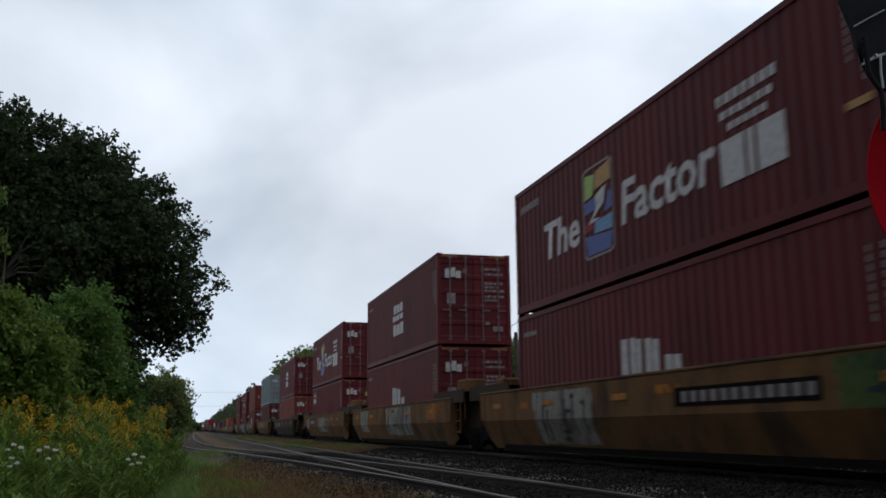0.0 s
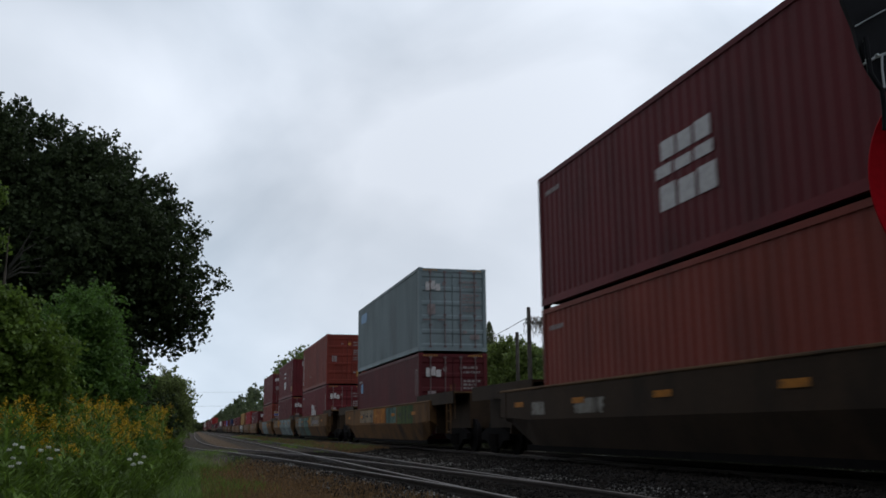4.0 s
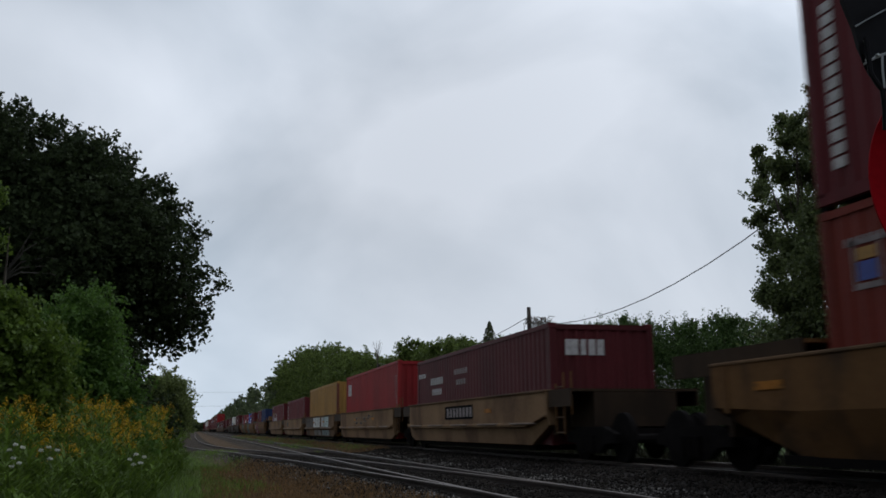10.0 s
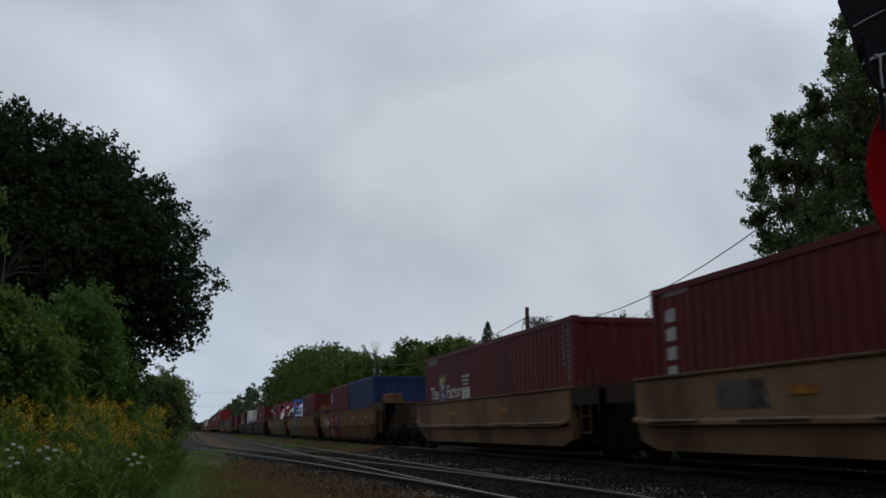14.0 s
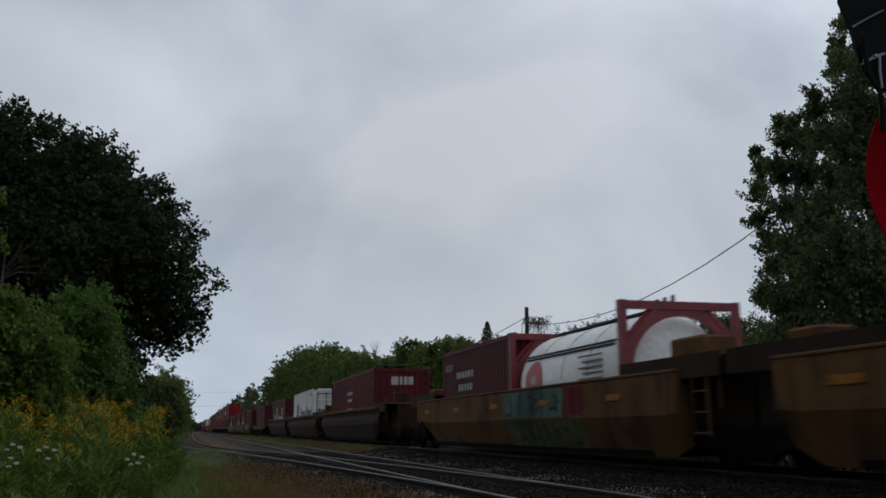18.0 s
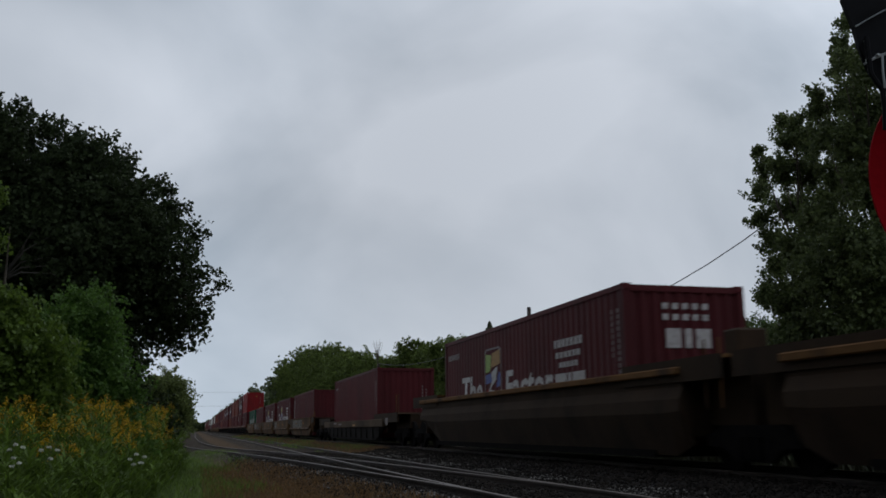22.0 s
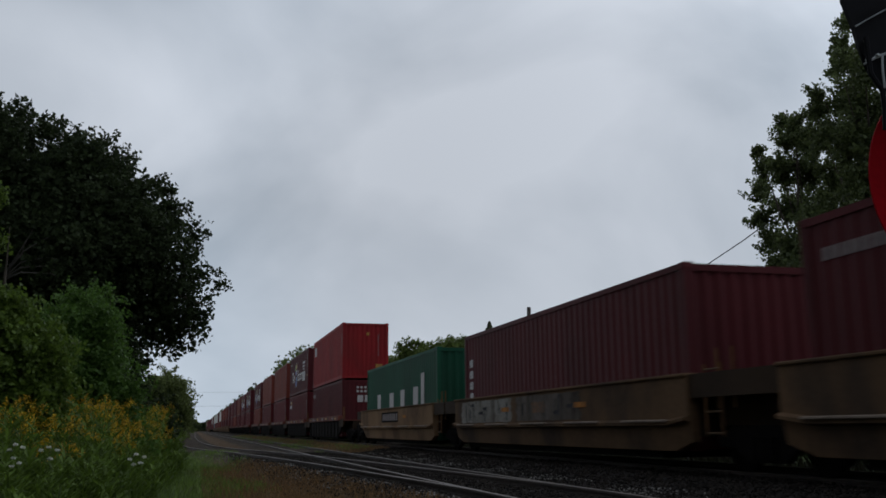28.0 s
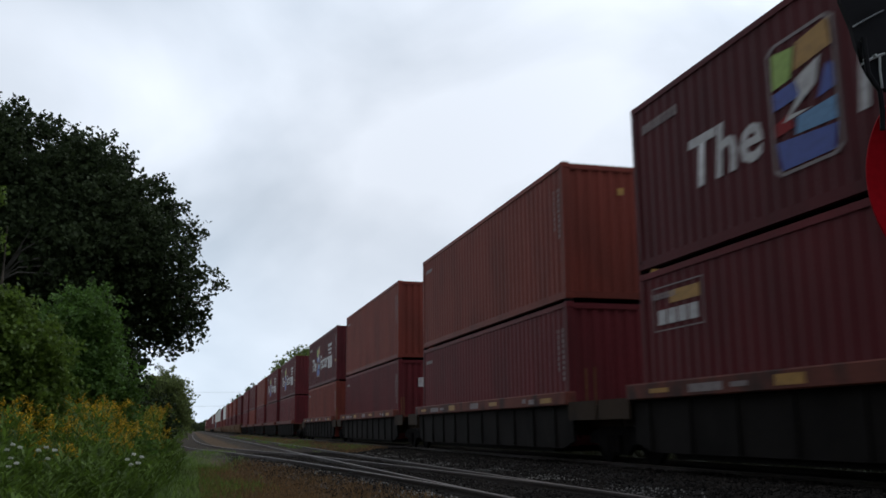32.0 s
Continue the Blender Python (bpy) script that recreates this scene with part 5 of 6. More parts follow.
def well_car(centre, kind, hl, joint, paint, paints=(), last=False, single=False, bars=None, detail=True, label="", first=False, brakes=True):
    names = {"tall": "weathered ochre well car with tall sides", "ledge": "sun-bleached tan well car with a ledge along its side", "rim": "dark brown well car with an ochre top rim", "sill": "dark well car with an oxide-red side sill"}
    root = tagged(new("well_car"), label or names[kind], "rail car", "well cars of the train")
    top = 1.0 if kind == "low" else max(z for _, z in SECTION[kind])
    long = 1.9 if hl > 8 else 1.1
    fore, aft = (long if first or single else 0.55), (long if last or single else 0.55)
    for flip in (None, pose(0, 0, 0, 0, 0, 180)):
        part("side_panel", side_sheet(kind, hl, *((fore, aft) if flip is None else (aft, fore))), {"rim": DARKCAR, "sill": SOOTCAR, "low": SOOTCAR}.get(kind, paint), root, m=flip)
        if kind == "sill":
            part("top_rail", beam("sill_rail", -1.46, -1.23, -hl, hl, 1.08, 1.34, 0.02), paint, root, "painted side sill band", flip)
            for k in range(int(hl * 2 / 1.25)):
                part("side_post", beam("side_post", -1.36, -1.315, -0.05, 0.05, 0.26, 1.08), SOOTCAR, root, m=(flip or Matrix()) @ pose(0, -hl + 0.9 + k * 1.25, 0))
        elif kind == "low":
            part("top_rail", beam("low_rail", -1.465, -1.23, -hl, hl, 0.73, 1.03, 0.02), paint, root, "painted side sill band", flip)
            for k in range(int(hl * 2 / 1.4)):
                part("side_post", beam("low_post", -1.42, -1.37, -0.05, 0.05, 0.26, 0.73), SOOTCAR, root, m=(flip or Matrix()) @ pose(0, -hl + 0.9 + k * 1.4, 0))
        elif kind == "rim":
            part("top_rail", beam("rim_rail", -1.47, -1.235, -hl, hl, 1.42, 1.54, 0.02), OCHRECAR, root, "ochre top rail", flip)
        else:
            part("top_rail", beam("top_rail_%s" % kind, -1.48, -1.235, -hl, hl, top, top + 0.05, 0.012), TANCAR, root, m=flip)
        if kind == "ledge":
            for k in range(5):
                part("step_pad", beam("step_pad", -1.56, -1.46, -0.75, 0.75, 0.715, 0.755, 0.01), PADTAN, root, m=(flip or Matrix()) @ pose(0, (k - 2) * hl * 0.4, 0))
        if detail and kind == "tall":
            for k in (-1, 1):
                part("side_stiffener", beam("side_stiffener", -1.475, -1.455, -0.06, 0.06, 0.82, 1.46), paint, root, m=(flip or Matrix()) @ pose(0, k * (hl - 0.35), 0))
    part("floor", beam("well_floor", -1.24, 1.24, -hl + 1.2, hl - 1.2, 0.16, 0.28), BLACKGAP, root)
    for s in (-1, 1):
        a, b = 6.35, joint - 0.12
        z = top + (0.23 if hl > 8 else 0.02)
        platform(root, a, b, z, DARKCAR if kind == "ledge" else paint, pose(0, 0, 0) if s > 0 else pose(0, 0, 0, 0, 0, 180), detail)
        part("bulkhead", beam("bulkhead", -1.24, 1.24, hl - 0.12, hl - 0.04, 0.5, top), DARKCAR, root, m=pose(0, 0, 0) if s > 0 else pose(0, 0, 0, 0, 0, 180))
    if single:
        for y in (-joint + 1.0, joint - 1.0):
            truck(root, y)
        for s in (-1, 1):
            part("coupler", beam("coupler", -0.12, 0.12, joint - 0.3, joint + 0.75, 0.72, 0.96), BLACKGAP, root, m=pose(0, 0, 0) if s > 0 else pose(0, 0, 0, 0, 0, 180))
    else:
        truck(root, -joint)
        if last:
            truck(root, joint)
    if detail:
        part("hand_rail", cached(("hand_rail", joint), lambda bm: [tube(bm, [(-1.3, -joint + 0.3 + d, 0.9), (-1.3, -joint + 0.3 + d, 1.9 if hl > 8 else 1.75)], [0.018, 0.018], 5) for d in (0.0, 0.4)]), OCHRECAR, root)
    if detail and kind in ("tall", "ledge"):
        for s in (0, 180):
            ladder = part("ladder", cached(("ladder", joint, top), lambda bm: [tube(bm, [(-1.38, -joint + 0.5 + d, 0.5), (-1.38, -joint + 0.5 + d, top + 0.15)], [0.02, 0.02], 5) for d in (0.0, 0.42)]), OCHRECAR, root, "ochre end ladder", pose(0, 0, 0, 0, 0, s))
            for k in range(4):
                part("rung", cached(("rung", joint), lambda bm: tube(bm, [(-1.38, -joint + 0.5, 0), (-1.38, -joint + 0.92, 0)], [0.016, 0.016], 5)), TANCAR, ladder, m=pose(0, 0, 0.55 + 0.3 * k))
    if detail and kind == "tall" and not single and brakes:
        part("brake_housing", beam("brake_housing_low", -0.95, -0.35, -joint + 1.3, -joint + 2.3, 1.66, 2.05, 0.04), OCHRECAR, root, "ochre brake gear housing")
        part("brake_housing", beam("brake_cylinder", -0.95, -0.45, joint - 1.6, joint - 0.9, 1.66, 1.9, 0.04), OCHRECAR, root, "ochre brake cylinder")
    if detail and kind == "rim":
        part("brake_housing", beam("brake_housing", -0.95, -0.45, -joint + 0.35, -joint + 0.75, 1.5, 2.05, 0.03), DARKCAR, root, "dark brown brake wheel housing")
    if kind == "sill" and detail and not single:
        for mat, words, rects in ((AMBER, "amber reflector patch", ((-5.6, -5.0), (-2.1, -1.5), (1.6, 2.2), (4.9, 5.5))), (GREYMARK, "pale stencil bars", ((-4.6, -4.3), (-4.1, -3.9), (-0.6, 0.1), (2.8, 3.2), (3.4, 4.3)))):
            bm = bmesh.new()
            for k, (a, b) in enumerate(rects):
                quad_box(bm, -1.466, -1.461, a, b, 1.14 + 0.03 * (k % 2), 1.24 + 0.02 * (k % 3))
            tagged(part("marking", bm, mat, root, words), kind="stuff")
    if kind == "low":
        for mat, words, y0, y1, z0, z1 in ((AMBER, "amber reflector patch", -2.1, -1.45, 0.78, 0.86), (GREYMARK, "pale stencil panel", -9.2, -8.75, 0.80, 1.06), (GREYMARK, "pale stencil bar", 2.0, 2.9, 0.86, 0.92), (GREYMARK, "pale stencil bar", 3.6, 4.6, 0.90, 0.96)):
            bm = bmesh.new()
            quad_box(bm, -1.471 if y0 > -hl else -1.409, -1.466 if y0 > -hl else -1.402, y0, y1, z0, z1)
            part("marking", bm, mat, root, words)
    if detail and kind in ("tall", "ledge"):
        for k in range(5 if hl > 8 else 2):
            y = (k - 2) * 3.3 + 0.4 if hl > 8 else k * 4.4 - 2.4
            if bars and bars[0] - 0.5 < y < bars[1] + 0.5:
                continue
            part("reflector", beam("reflector_%s" % kind, -1.4785, -1.4735, -0.3, 0.3, 1.10, 1.21) if kind == "tall" else beam("reflector_%s" % kind, -1.4585, -1.4535, -0.28, 0.28, 1.02, 1.12), REFLECT, root, "worn orange reflector patch", pose(0, y, 0))
    for i, (c, y0, y1, z0, z1) in enumerate(paints):
        spray(root, c, y0, y1, z0, z1, int(centre) * 7 + i, kind)
    if bars:
        plate_bars(root, *bars)
    MOVING.append((root, MAIN, centre, 0.0))
    return root


def wells(centres, kind, hl, joint, paint, extras=None, detail=True, brakes=True):
    for i, c in enumerate(centres):
        e = (extras or {}).get(i, {})
        well_car(c, kind, hl, joint, e.get("paint", paint), e.get("paints", ()), last=i == len(centres) - 1, first=i == 0, bars=e.get("bars"), detail=detail, brakes=brakes)


TX = -1.465
wells([14.07, 33.67, 52.93], "tall", 8.35, 9.62, OCHRECAR, {
    0: dict(paints=[("ash", 1.6, 4.5, 0.3, 1.4), ("moss", -8.2, -5.2, 0.82, 1.44), ("rust", -1.6, -0.9, 1.15, 1.3), ("rust", 4.9, 5.4, 1.05, 1.2)], bars=(-4.8, -1.6, 1.0, 1.16, 12, TX)),
    1: dict(paints=[("ash", -3.4, 0.8, 0.4, 1.42), ("ash", 4.6, 6.2, 0.5, 1.4), ("rust", -7.2, -5.6, 0.9, 1.4)]),
    2: dict(paints=[("ash", -2.4, 1.2, 0.5, 1.3), ("rust", -4.6, -3.9, 1.1, 1.3), ("ash", 5.6, 6.8, 0.6, 1.35)], bars=(2.9, 5.0, 0.95, 1.2, 8, TX))})
well_car(76.53, "tall", 8.35, 11.0, DARKCAR, [("ash", 2.6, 3.9, 0.9, 1.2), ("ash", 5.5, 6.2, 0.9, 1.2)], single=True, label="dark brown standalone well car with tall sides")
well_car(100.15, "tall", 8.35, 11.0, OCHRECAR, [("tan", 1.1, 4.2, 0.9, 1.43), ("rust", -1.5, 1.0, 0.86, 1.44), ("teal", -3.4, -1.6, 0.85, 1.43), ("moss", -6.0, -3.6, 0.8, 1.44)], single=True, label="rusty ochre standalone well car with faded graffiti")
wells([123.37, 143.08, 162.32], "tall", 8.35, 9.62, OCHRECAR, {
    0: dict(paints=[("tan", 6.1, 8.0, 0.3, 1.42), ("mist", 4.4, 6.0, 0.84, 1.42), ("flame", 4.9, 5.7, 1.1, 1.3), ("murk", 2.8, 6.0, 0.22, 0.82), ("murk", 2.8, 4.4, 0.83, 1.42), ("teal", 0.2, 2.8, 0.24, 1.43), ("tan", -5.2, -0.9, 0.84, 1.43), ("flame", -0.8, 0.0, 0.95, 1.4)], bars=(-4.6, -1.9, 0.98, 1.2, 9, TX - 0.008, False)),
    1: dict(paints=[("mist", -8.0, 1.2, 0.20, 1.45), ("tan", 3.4, 6.9, 0.84, 1.42), ("flame", 1.3, 3.3, 0.86, 1.43), ("rust", 0.5, 1.2, 1.15, 1.3), ("rust", -6.9, -6.3, 0.95, 1.3)]),
    2: dict(paints=[("mist", -3.4, 3.3, 0.20, 1.45), ("rust", -4.4, -3.6, 0.95, 1.25), ("rust", -7.6, -6.6, 1.0, 1.35)])}, brakes=False)
wells([183.48, 198.98, 214.13, 229.54, 245.04], "ledge", 6.35, 7.69, TANCAR, {
    0: dict(bars=(-1.0, 1.6, 0.95, 1.2, 8, -1.445), paint=BUFFCAR),
    1: dict(paint=BUFFCAR, paints=[("tan", -2.6, 2.2, 1.12, 1.17), ("tan", -1.0, 2.4, 0.94, 0.98)]),
    2: dict(paints=[("chalk", -0.68, 2.18, 0.77, 1.35), ("chalk", -2.2, -1.48, 0.77, 1.35), ("ice", -4.4, -2.2, 0.77, 1.35), ("ash", -0.9, 2.0, 0.31, 0.62), ("mist", -4.4, -1.5, 0.31, 0.62), ("slate", 2.5, 5.9, 0.78, 1.34)]),
    3: dict(paint=BUFFCAR, paints=[("slate", 2.7, 3.9, 0.85, 1.28)]), 4: dict(paint=BUFFCAR)})
wells([266.80, 286.22, 305.36], "tall", 8.35, 9.62, OCHRECAR, {
    0: dict(paints=[("crimson", 1.2, 5.35, 0.25, 1.42), ("ash", 5.4, 6.5, 0.7, 1.25), ("ash", 5.22, 5.42, 0.25, 1.4), ("chalk", 4.65, 5.1, 0.86, 1.14), ("chalk", 3.9, 4.3, 0.28, 0.72), ("ash", 3.3, 3.6, 0.4, 1.3), ("ash", 1.6, 2.6, 0.9, 1.3)]),
    1: dict(paints=[("teal", 1.5, 4.9, 0.22, 1.42), ("rust", 0.5, 1.4, 0.86, 1.05)]),
    2: dict(paints=[("teal", -3.9, -0.3, 0.84, 1.44), ("olive", -4.7, -0.4, 0.2, 0.82), ("crimson", -4.9, -4.0, 0.86, 1.43)])})
wells([328.77, 348.19, 367.46], "rim", 8.35, 9.62, OCHRECAR)
well_car(390.43, "low", 8.35, 11.0, FADEDCAR, [], single=True, label="sooty well car with a faded brown side sill")
wells([411.90, 427.14, 442.58, 457.53, 472.82], "ledge", 6.35, 7.69, TANCAR, {
    0: dict(paints=[("ash", -1.5, 4.6, 0.78, 1.32)]), 1: dict(paints=[("ash", 3.6, 5.6, 0.8, 1.3)]),
    3: dict(paints=[("ash", 1.6, 5.7, 0.77, 1.34), ("slate", -2.4, 1.2, 0.78, 1.34), ("rust", -0.6, 0.2, 0.95, 1.2)]), 4: dict(bars=(-1.2, 1.6, 0.95, 1.2, 8, -1.445), paint=BUFFCAR)})
wells([492.22, 507.74, 523.07, 539.24, 554.95], "sill", 6.35, 7.73, REDCAR, {0: dict(), 2: dict()})


# ---- loads ----
def logo_pair(root):
    side_marks(root, WHITE, [(6.8, 4.95, 1.42, 1.62), (6.6, 5.0, 1.70, 2.02), (6.7, 4.9, 0.86, 1.28)], "white lettering blocks")
    codes(root)


def badge(mat_a, mat_b):
    def draw(root):
        side_marks(root, WHITE, row(11.6, 10.3, 1.98, 2.22, 4, 0.2), "white badge block")
        side_marks(root, mat_a, [(11.2, 10.3, 2.3, 2.5)], "coloured badge field")
        side_marks(root, GREYMARK, [(11.75, 10.2, 1.88, 1.9), (11.75, 10.2, 2.58, 2.6), (11.75, 11.73, 1.9, 2.58), (10.22, 10.2, 1.9, 2.58)], "thin pale frame bars of the badge")
        if mat_b:
            end_marks(root, mat_b, [(0.0, 0.3, 2.05, 2.25)], "lime label on the door", 0.012)
        codes(root)
    return draw


def spot(y0, y1, z0, z1, mat, label):
    return lambda root: side_marks(root, mat, [(y0, y1, z0, z1), (y0 + 0.08, y1 - 0.08, z0 - 0.06, z1 + 0.06)], label)


def small_words(root):
    side_marks(root, WHITE, row(6.85, 5.3, 1.97, 2.12, 6) + row(6.7, 5.45, 1.64, 1.79, 5) + row(6.75, 5.2, 0.75, 1.35, 3, 0.12), "white lettering blocks")
    side_marks(root, AMBER, [(1.02, 0.48, 0.42, 0.78)], "amber square placard")
    codes(root)


def end_word(z=2.1, x0=-0.45, x1=0.5):
    def draw(root):
        end_marks(root, WHITE, [(a, b, z, z + 0.34) for a, b in ((x0, x0 + 0.30), (x0 + 0.36, x0 + 0.48), (x0 + 0.54, x0 + 0.70), (x0 + 0.74, x1))], "white lettering blocks on the end", 0.026)
    return draw


def end_grid(root):
    end_marks(root, WHITE, [(-0.45 + 0.2 * i, -0.33 + 0.2 * i, 2.25 + 0.2 * j, 2.36 + 0.2 * j) for i in range(5) for j in range(2)] + [(-0.4, -0.1, 1.75, 2.1), (-0.02, 0.12, 1.75, 2.1), (0.2, 0.5, 1.75, 2.1)], "white lettering bars on the end", 0.026)


def end_codes(root):
    end_marks(root, GREYMARK, [(0.70, 0.75, 0.9 + 0.13 * k, 0.98 + 0.13 * k) for k in range(10)] + [(0.86, 0.90, 1.1 + 0.12 * k, 1.17 + 0.12 * k) for k in range(8)], "vertical pale stencil bars", 0.026)


def end_placard(root):
    end_marks(root, AMBER, [(0.55, 0.9, 0.42, 0.75), (0.05, 0.2, 2.25, 2.4)], "amber placard on the end", 0.026)
    end_marks(root, GREYMARK, [(0.66, 0.71, 1.2 + 0.13 * k, 1.28 + 0.13 * k) for k in range(9)], "vertical pale stencil bars", 0.026)


def big_letters(root):
    side_marks(root, WHITE, [(9.85, 9.2, 1.1, 1.74), (7.4, 6.65, 1.1, 1.72), (5.4, 4.75, 1.1, 1.76), (3.35, 2.65, 1.1, 1.78), (2.2, 1.75, 1.1, 2.2)], "large white block mark")


def reefer_words(root):
    bm = bmesh.new()
    for a, b in ((10.3, 9.75), (9.6, 9.05)):
        bm.faces.new([bm.verts.new((-1.212, y, z)) for y, z in ((a, 1.25), (b, 1.25), (b - 0.35, 2.15), (a - 0.35, 2.15))])
    quad_box(bm, -1.2115, -1.2065, 8.7, 10.3, 1.2, 1.42)
    part("marking", bm, BLUEMARK, root, "slanted royal blue emblem")
    side_marks(root, NAVYTEXT, [(7.9, 7.7, 1.25, 1.85), (7.35, 7.15, 1.25, 1.85)] + row(6.95, 4.6, 1.25, 1.62, 5, 0.22) + [(4.2, 4.02, 1.25, 1.85), (3.9, 3.72, 1.25, 1.85)] + row(3.5, 1.9, 1.25, 1.62, 3, 0.22) + [(1.85, 1.68, 1.25, 1.85)], "dark lettering blocks")
    side_marks(root, GREYMARK, row(2.4, 1.2, 2.5, 2.62, 6) + column(0.9, 1.05, 1.9, 2.4, 4), "small dark stencil bars")


def reefer_end(root):
    end_marks(root, BLACKGAP, [(-1.08, 1.08, 2.55, 2.6), (-1.08, 1.08, 1.5, 1.54), (-1.08, 1.08, 0.5, 0.55), (-1.08, -1.04, 0.3, 2.6), (-0.5, -0.46, 0.3, 2.6), (0.0, 0.05, 0.3, 2.6), (0.5, 0.54, 0.3, 2.6), (1.04, 1.08, 0.3, 2.6)], "dark seam bars on the reefer end", 0.012)


def white_square(root):
    side_marks(root, WHITE, [(11.6, 11.34, 1.95, 2.48), (11.28, 11.06, 1.95, 2.48), (11.0, 10.72, 1.95, 2.48)], "white block emblem")
    codes(root)


def two_lines(root):
    side_marks(root, WHITE, row(10.4, 8.85, 1.72, 1.93, 6, 0.4) + row(10.2, 9.0, 1.40, 1.59, 5, 0.4) + row(12.0, 11.05, 2.0, 2.14, 6), "two lines of white lettering bars")
    side_marks(root, GREYMARK, row(7.6, 6.2, 1.9, 2.05, 5) + row(7.4, 6.4, 1.6, 1.75, 4), "pale lettering bars")


def tank(front, paint, mark, label):
    """A tank container: open steel frame round a white insulated barrel."""
    L, H = 6.06, 2.59
    root = tagged(new("tank_container"), label, "tank container", "containers on the train")
    for y in (0.0, L - 0.14):
        for x in (-1.219, 1.079):
            part("corner_post", beam("tank_post", x, x + 0.14, y, y + 0.14, 0.0, H), paint, root)
        part("end_beam", beam("tank_beam", -1.08, 1.08, y + 0.01, y + 0.13, H - 0.16, H - 0.01), paint, root)
        part("end_beam", beam("tank_beam", -1.08, 1.08, y + 0.01, y + 0.13, 0.01, 0.16), paint, root)
        for s in (-1, 1):
            bm = bmesh.new()
            tube(bm, [(s * 1.12, y + 0.07, H - 0.75), (s * 0.55, y + 0.07, H - 0.12)], [0.06, 0.06], 4)
            part("brace", bm, paint, root)
    for x in (-1.21, 1.09):
        part("side_rail", beam("tank_rail", x, x + 0.12, 0.14, L - 0.14, 0.01, 0.15), paint, root)
    bm = bmesh.new()
    pts = [(0, 0.16, 1.33), (0, 0.22, 1.33), (0, 0.36, 1.33), (0, 0.62, 1.33), (0, 3.0, 1.33), (0, L - 0.62, 1.33), (0, L - 0.36, 1.33), (0, L - 0.22, 1.33), (0, L - 0.16, 1.33)]
    tube(bm, pts, [0.35, 0.75, 1.0, 1.13, 1.13, 1.13, 1.0, 0.75, 0.35], 36)
    for f in bm.faces:
        f.smooth = True
    part("barrel", bm, TANKWHITE, root, "white insulated tank barrel")
    bm = bmesh.new()
    quad_box(bm, -0.3, 0.3, 0.7, L - 0.7, 2.46, 2.50)
    part("walkway", bm, TANKTRIM, root)
    bm = bmesh.new()
    for a in (148, 152):
        tube(bm, [(1.14 * math.cos(radians(a)), y, 1.33 + 1.14 * math.sin(radians(a))) for y in (0.7, 3.0, L - 0.7)], [0.025] * 3, 4)
    part("band", bm, TANKTRIM, root, "dark seam strip along the barrel")
    bm = bmesh.new()
    quad_box(bm, -0.42, 0.42, 0.06, 0.1, 0.75, 1.25)
    part("valve_box", bm, TANKTRIM, root)
    for y in (0.03, L - 0.09):
        bm = bmesh.new()
        rings = [[bm.verts.new((r * math.cos(k * math.pi / 18), y + d, 1.33 + r * math.sin(k * math.pi / 18))) for k in range(36)] for r, d in ((0.98, 0.0), (1.2, 0.0), (1.2, 0.06), (0.98, 0.06))]
        for p, q in zip(rings, rings[1:] + rings[:1]):
            for k in range(36):
                bm.faces.new((p[k], p[(k + 1) % 36], q[(k + 1) % 36], q[k]))
        part("end_ring", bm, paint, root, "painted ring plate that holds the barrel")
    for y in (1.7, 3.0, 4.4):
        bm = bmesh.new()
        tube(bm, [(1.137 * math.cos(radians(a)), y, 1.33 + 1.137 * math.sin(radians(a))) for a in range(0, 181, 12)], [0.010] * 16, 4)
        part("strap", bm, GALV, root, "grey strap round the barrel")
    for y in (0.45, 0.75, 1.05):
        bm = bmesh.new()
        tube(bm, [(0.1, y, 2.42), (0.1, y, 2.62), (0.1, y, 2.62), (0.1, y, 2.76)], [0.07, 0.07, 0.04, 0.04], 8)
        part("top_valve", bm, TANKTRIM, root, "grey valve on top of the barrel")

    def on_barrel(name, mat, label, y0, z0, ry, rz, out):
        """An oval painted on the curved barrel."""
        bm = bmesh.new()
        rings = []
        for f in (0.25, 0.5, 0.75, 1.0):
            ring = []
            for k in range(32):
                a = (z0 - 1.33 + f * rz * math.sin(k * math.pi / 16)) / 1.13
                ring.append(bm.verts.new((-(1.13 + out) * math.cos(a), y0 + f * ry * math.cos(k * math.pi / 16), 1.33 + (1.13 + out) * math.sin(a))))
            rings.append(ring)
        bm.faces.new(rings[0])
        for p, q in zip(rings, rings[1:]):
            for k in range(32):
                bm.faces.new((p[k], p[(k + 1) % 32], q[(k + 1) % 32], q[k]))
        part(name, bm, mat, root, label)
    if mark == "words":
        bm = bmesh.new()
        for k in range(8):
            y = 4.5 - 0.42 * k
            quad_box(bm, -1.150, -1.136, y, y + 0.34, 1.42, 1.66 + 0.12 * (k % 3 == 1))
            quad_box(bm, -1.150, -1.139, y, y + 0.34, 1.18, 1.34)
        part("marking", bm, BLUEMARK, root, "two lines of blue lettering blocks")
    else:
        on_barrel("marking", EMBLEMRED, "round red emblem", 4.62, 1.32, 0.52, 0.50, 0.012)
        on_barrel("marking", UMBEL, "pale heart of the red emblem", 4.62, 1.38, 0.16, 0.10, 0.017)
        bm = bmesh.new()
        for k in range(5):
            quad_box(bm, -1.150, -1.128, 1.0, 2.1 - 0.2 * (k % 2), 1.25 + 0.11 * k, 1.285 + 0.11 * k)
        part("marking", bm, GREYMARK, root, "pale lettering bars")
    MOVING.append((root, MAIN, front, 0.30))
    return root


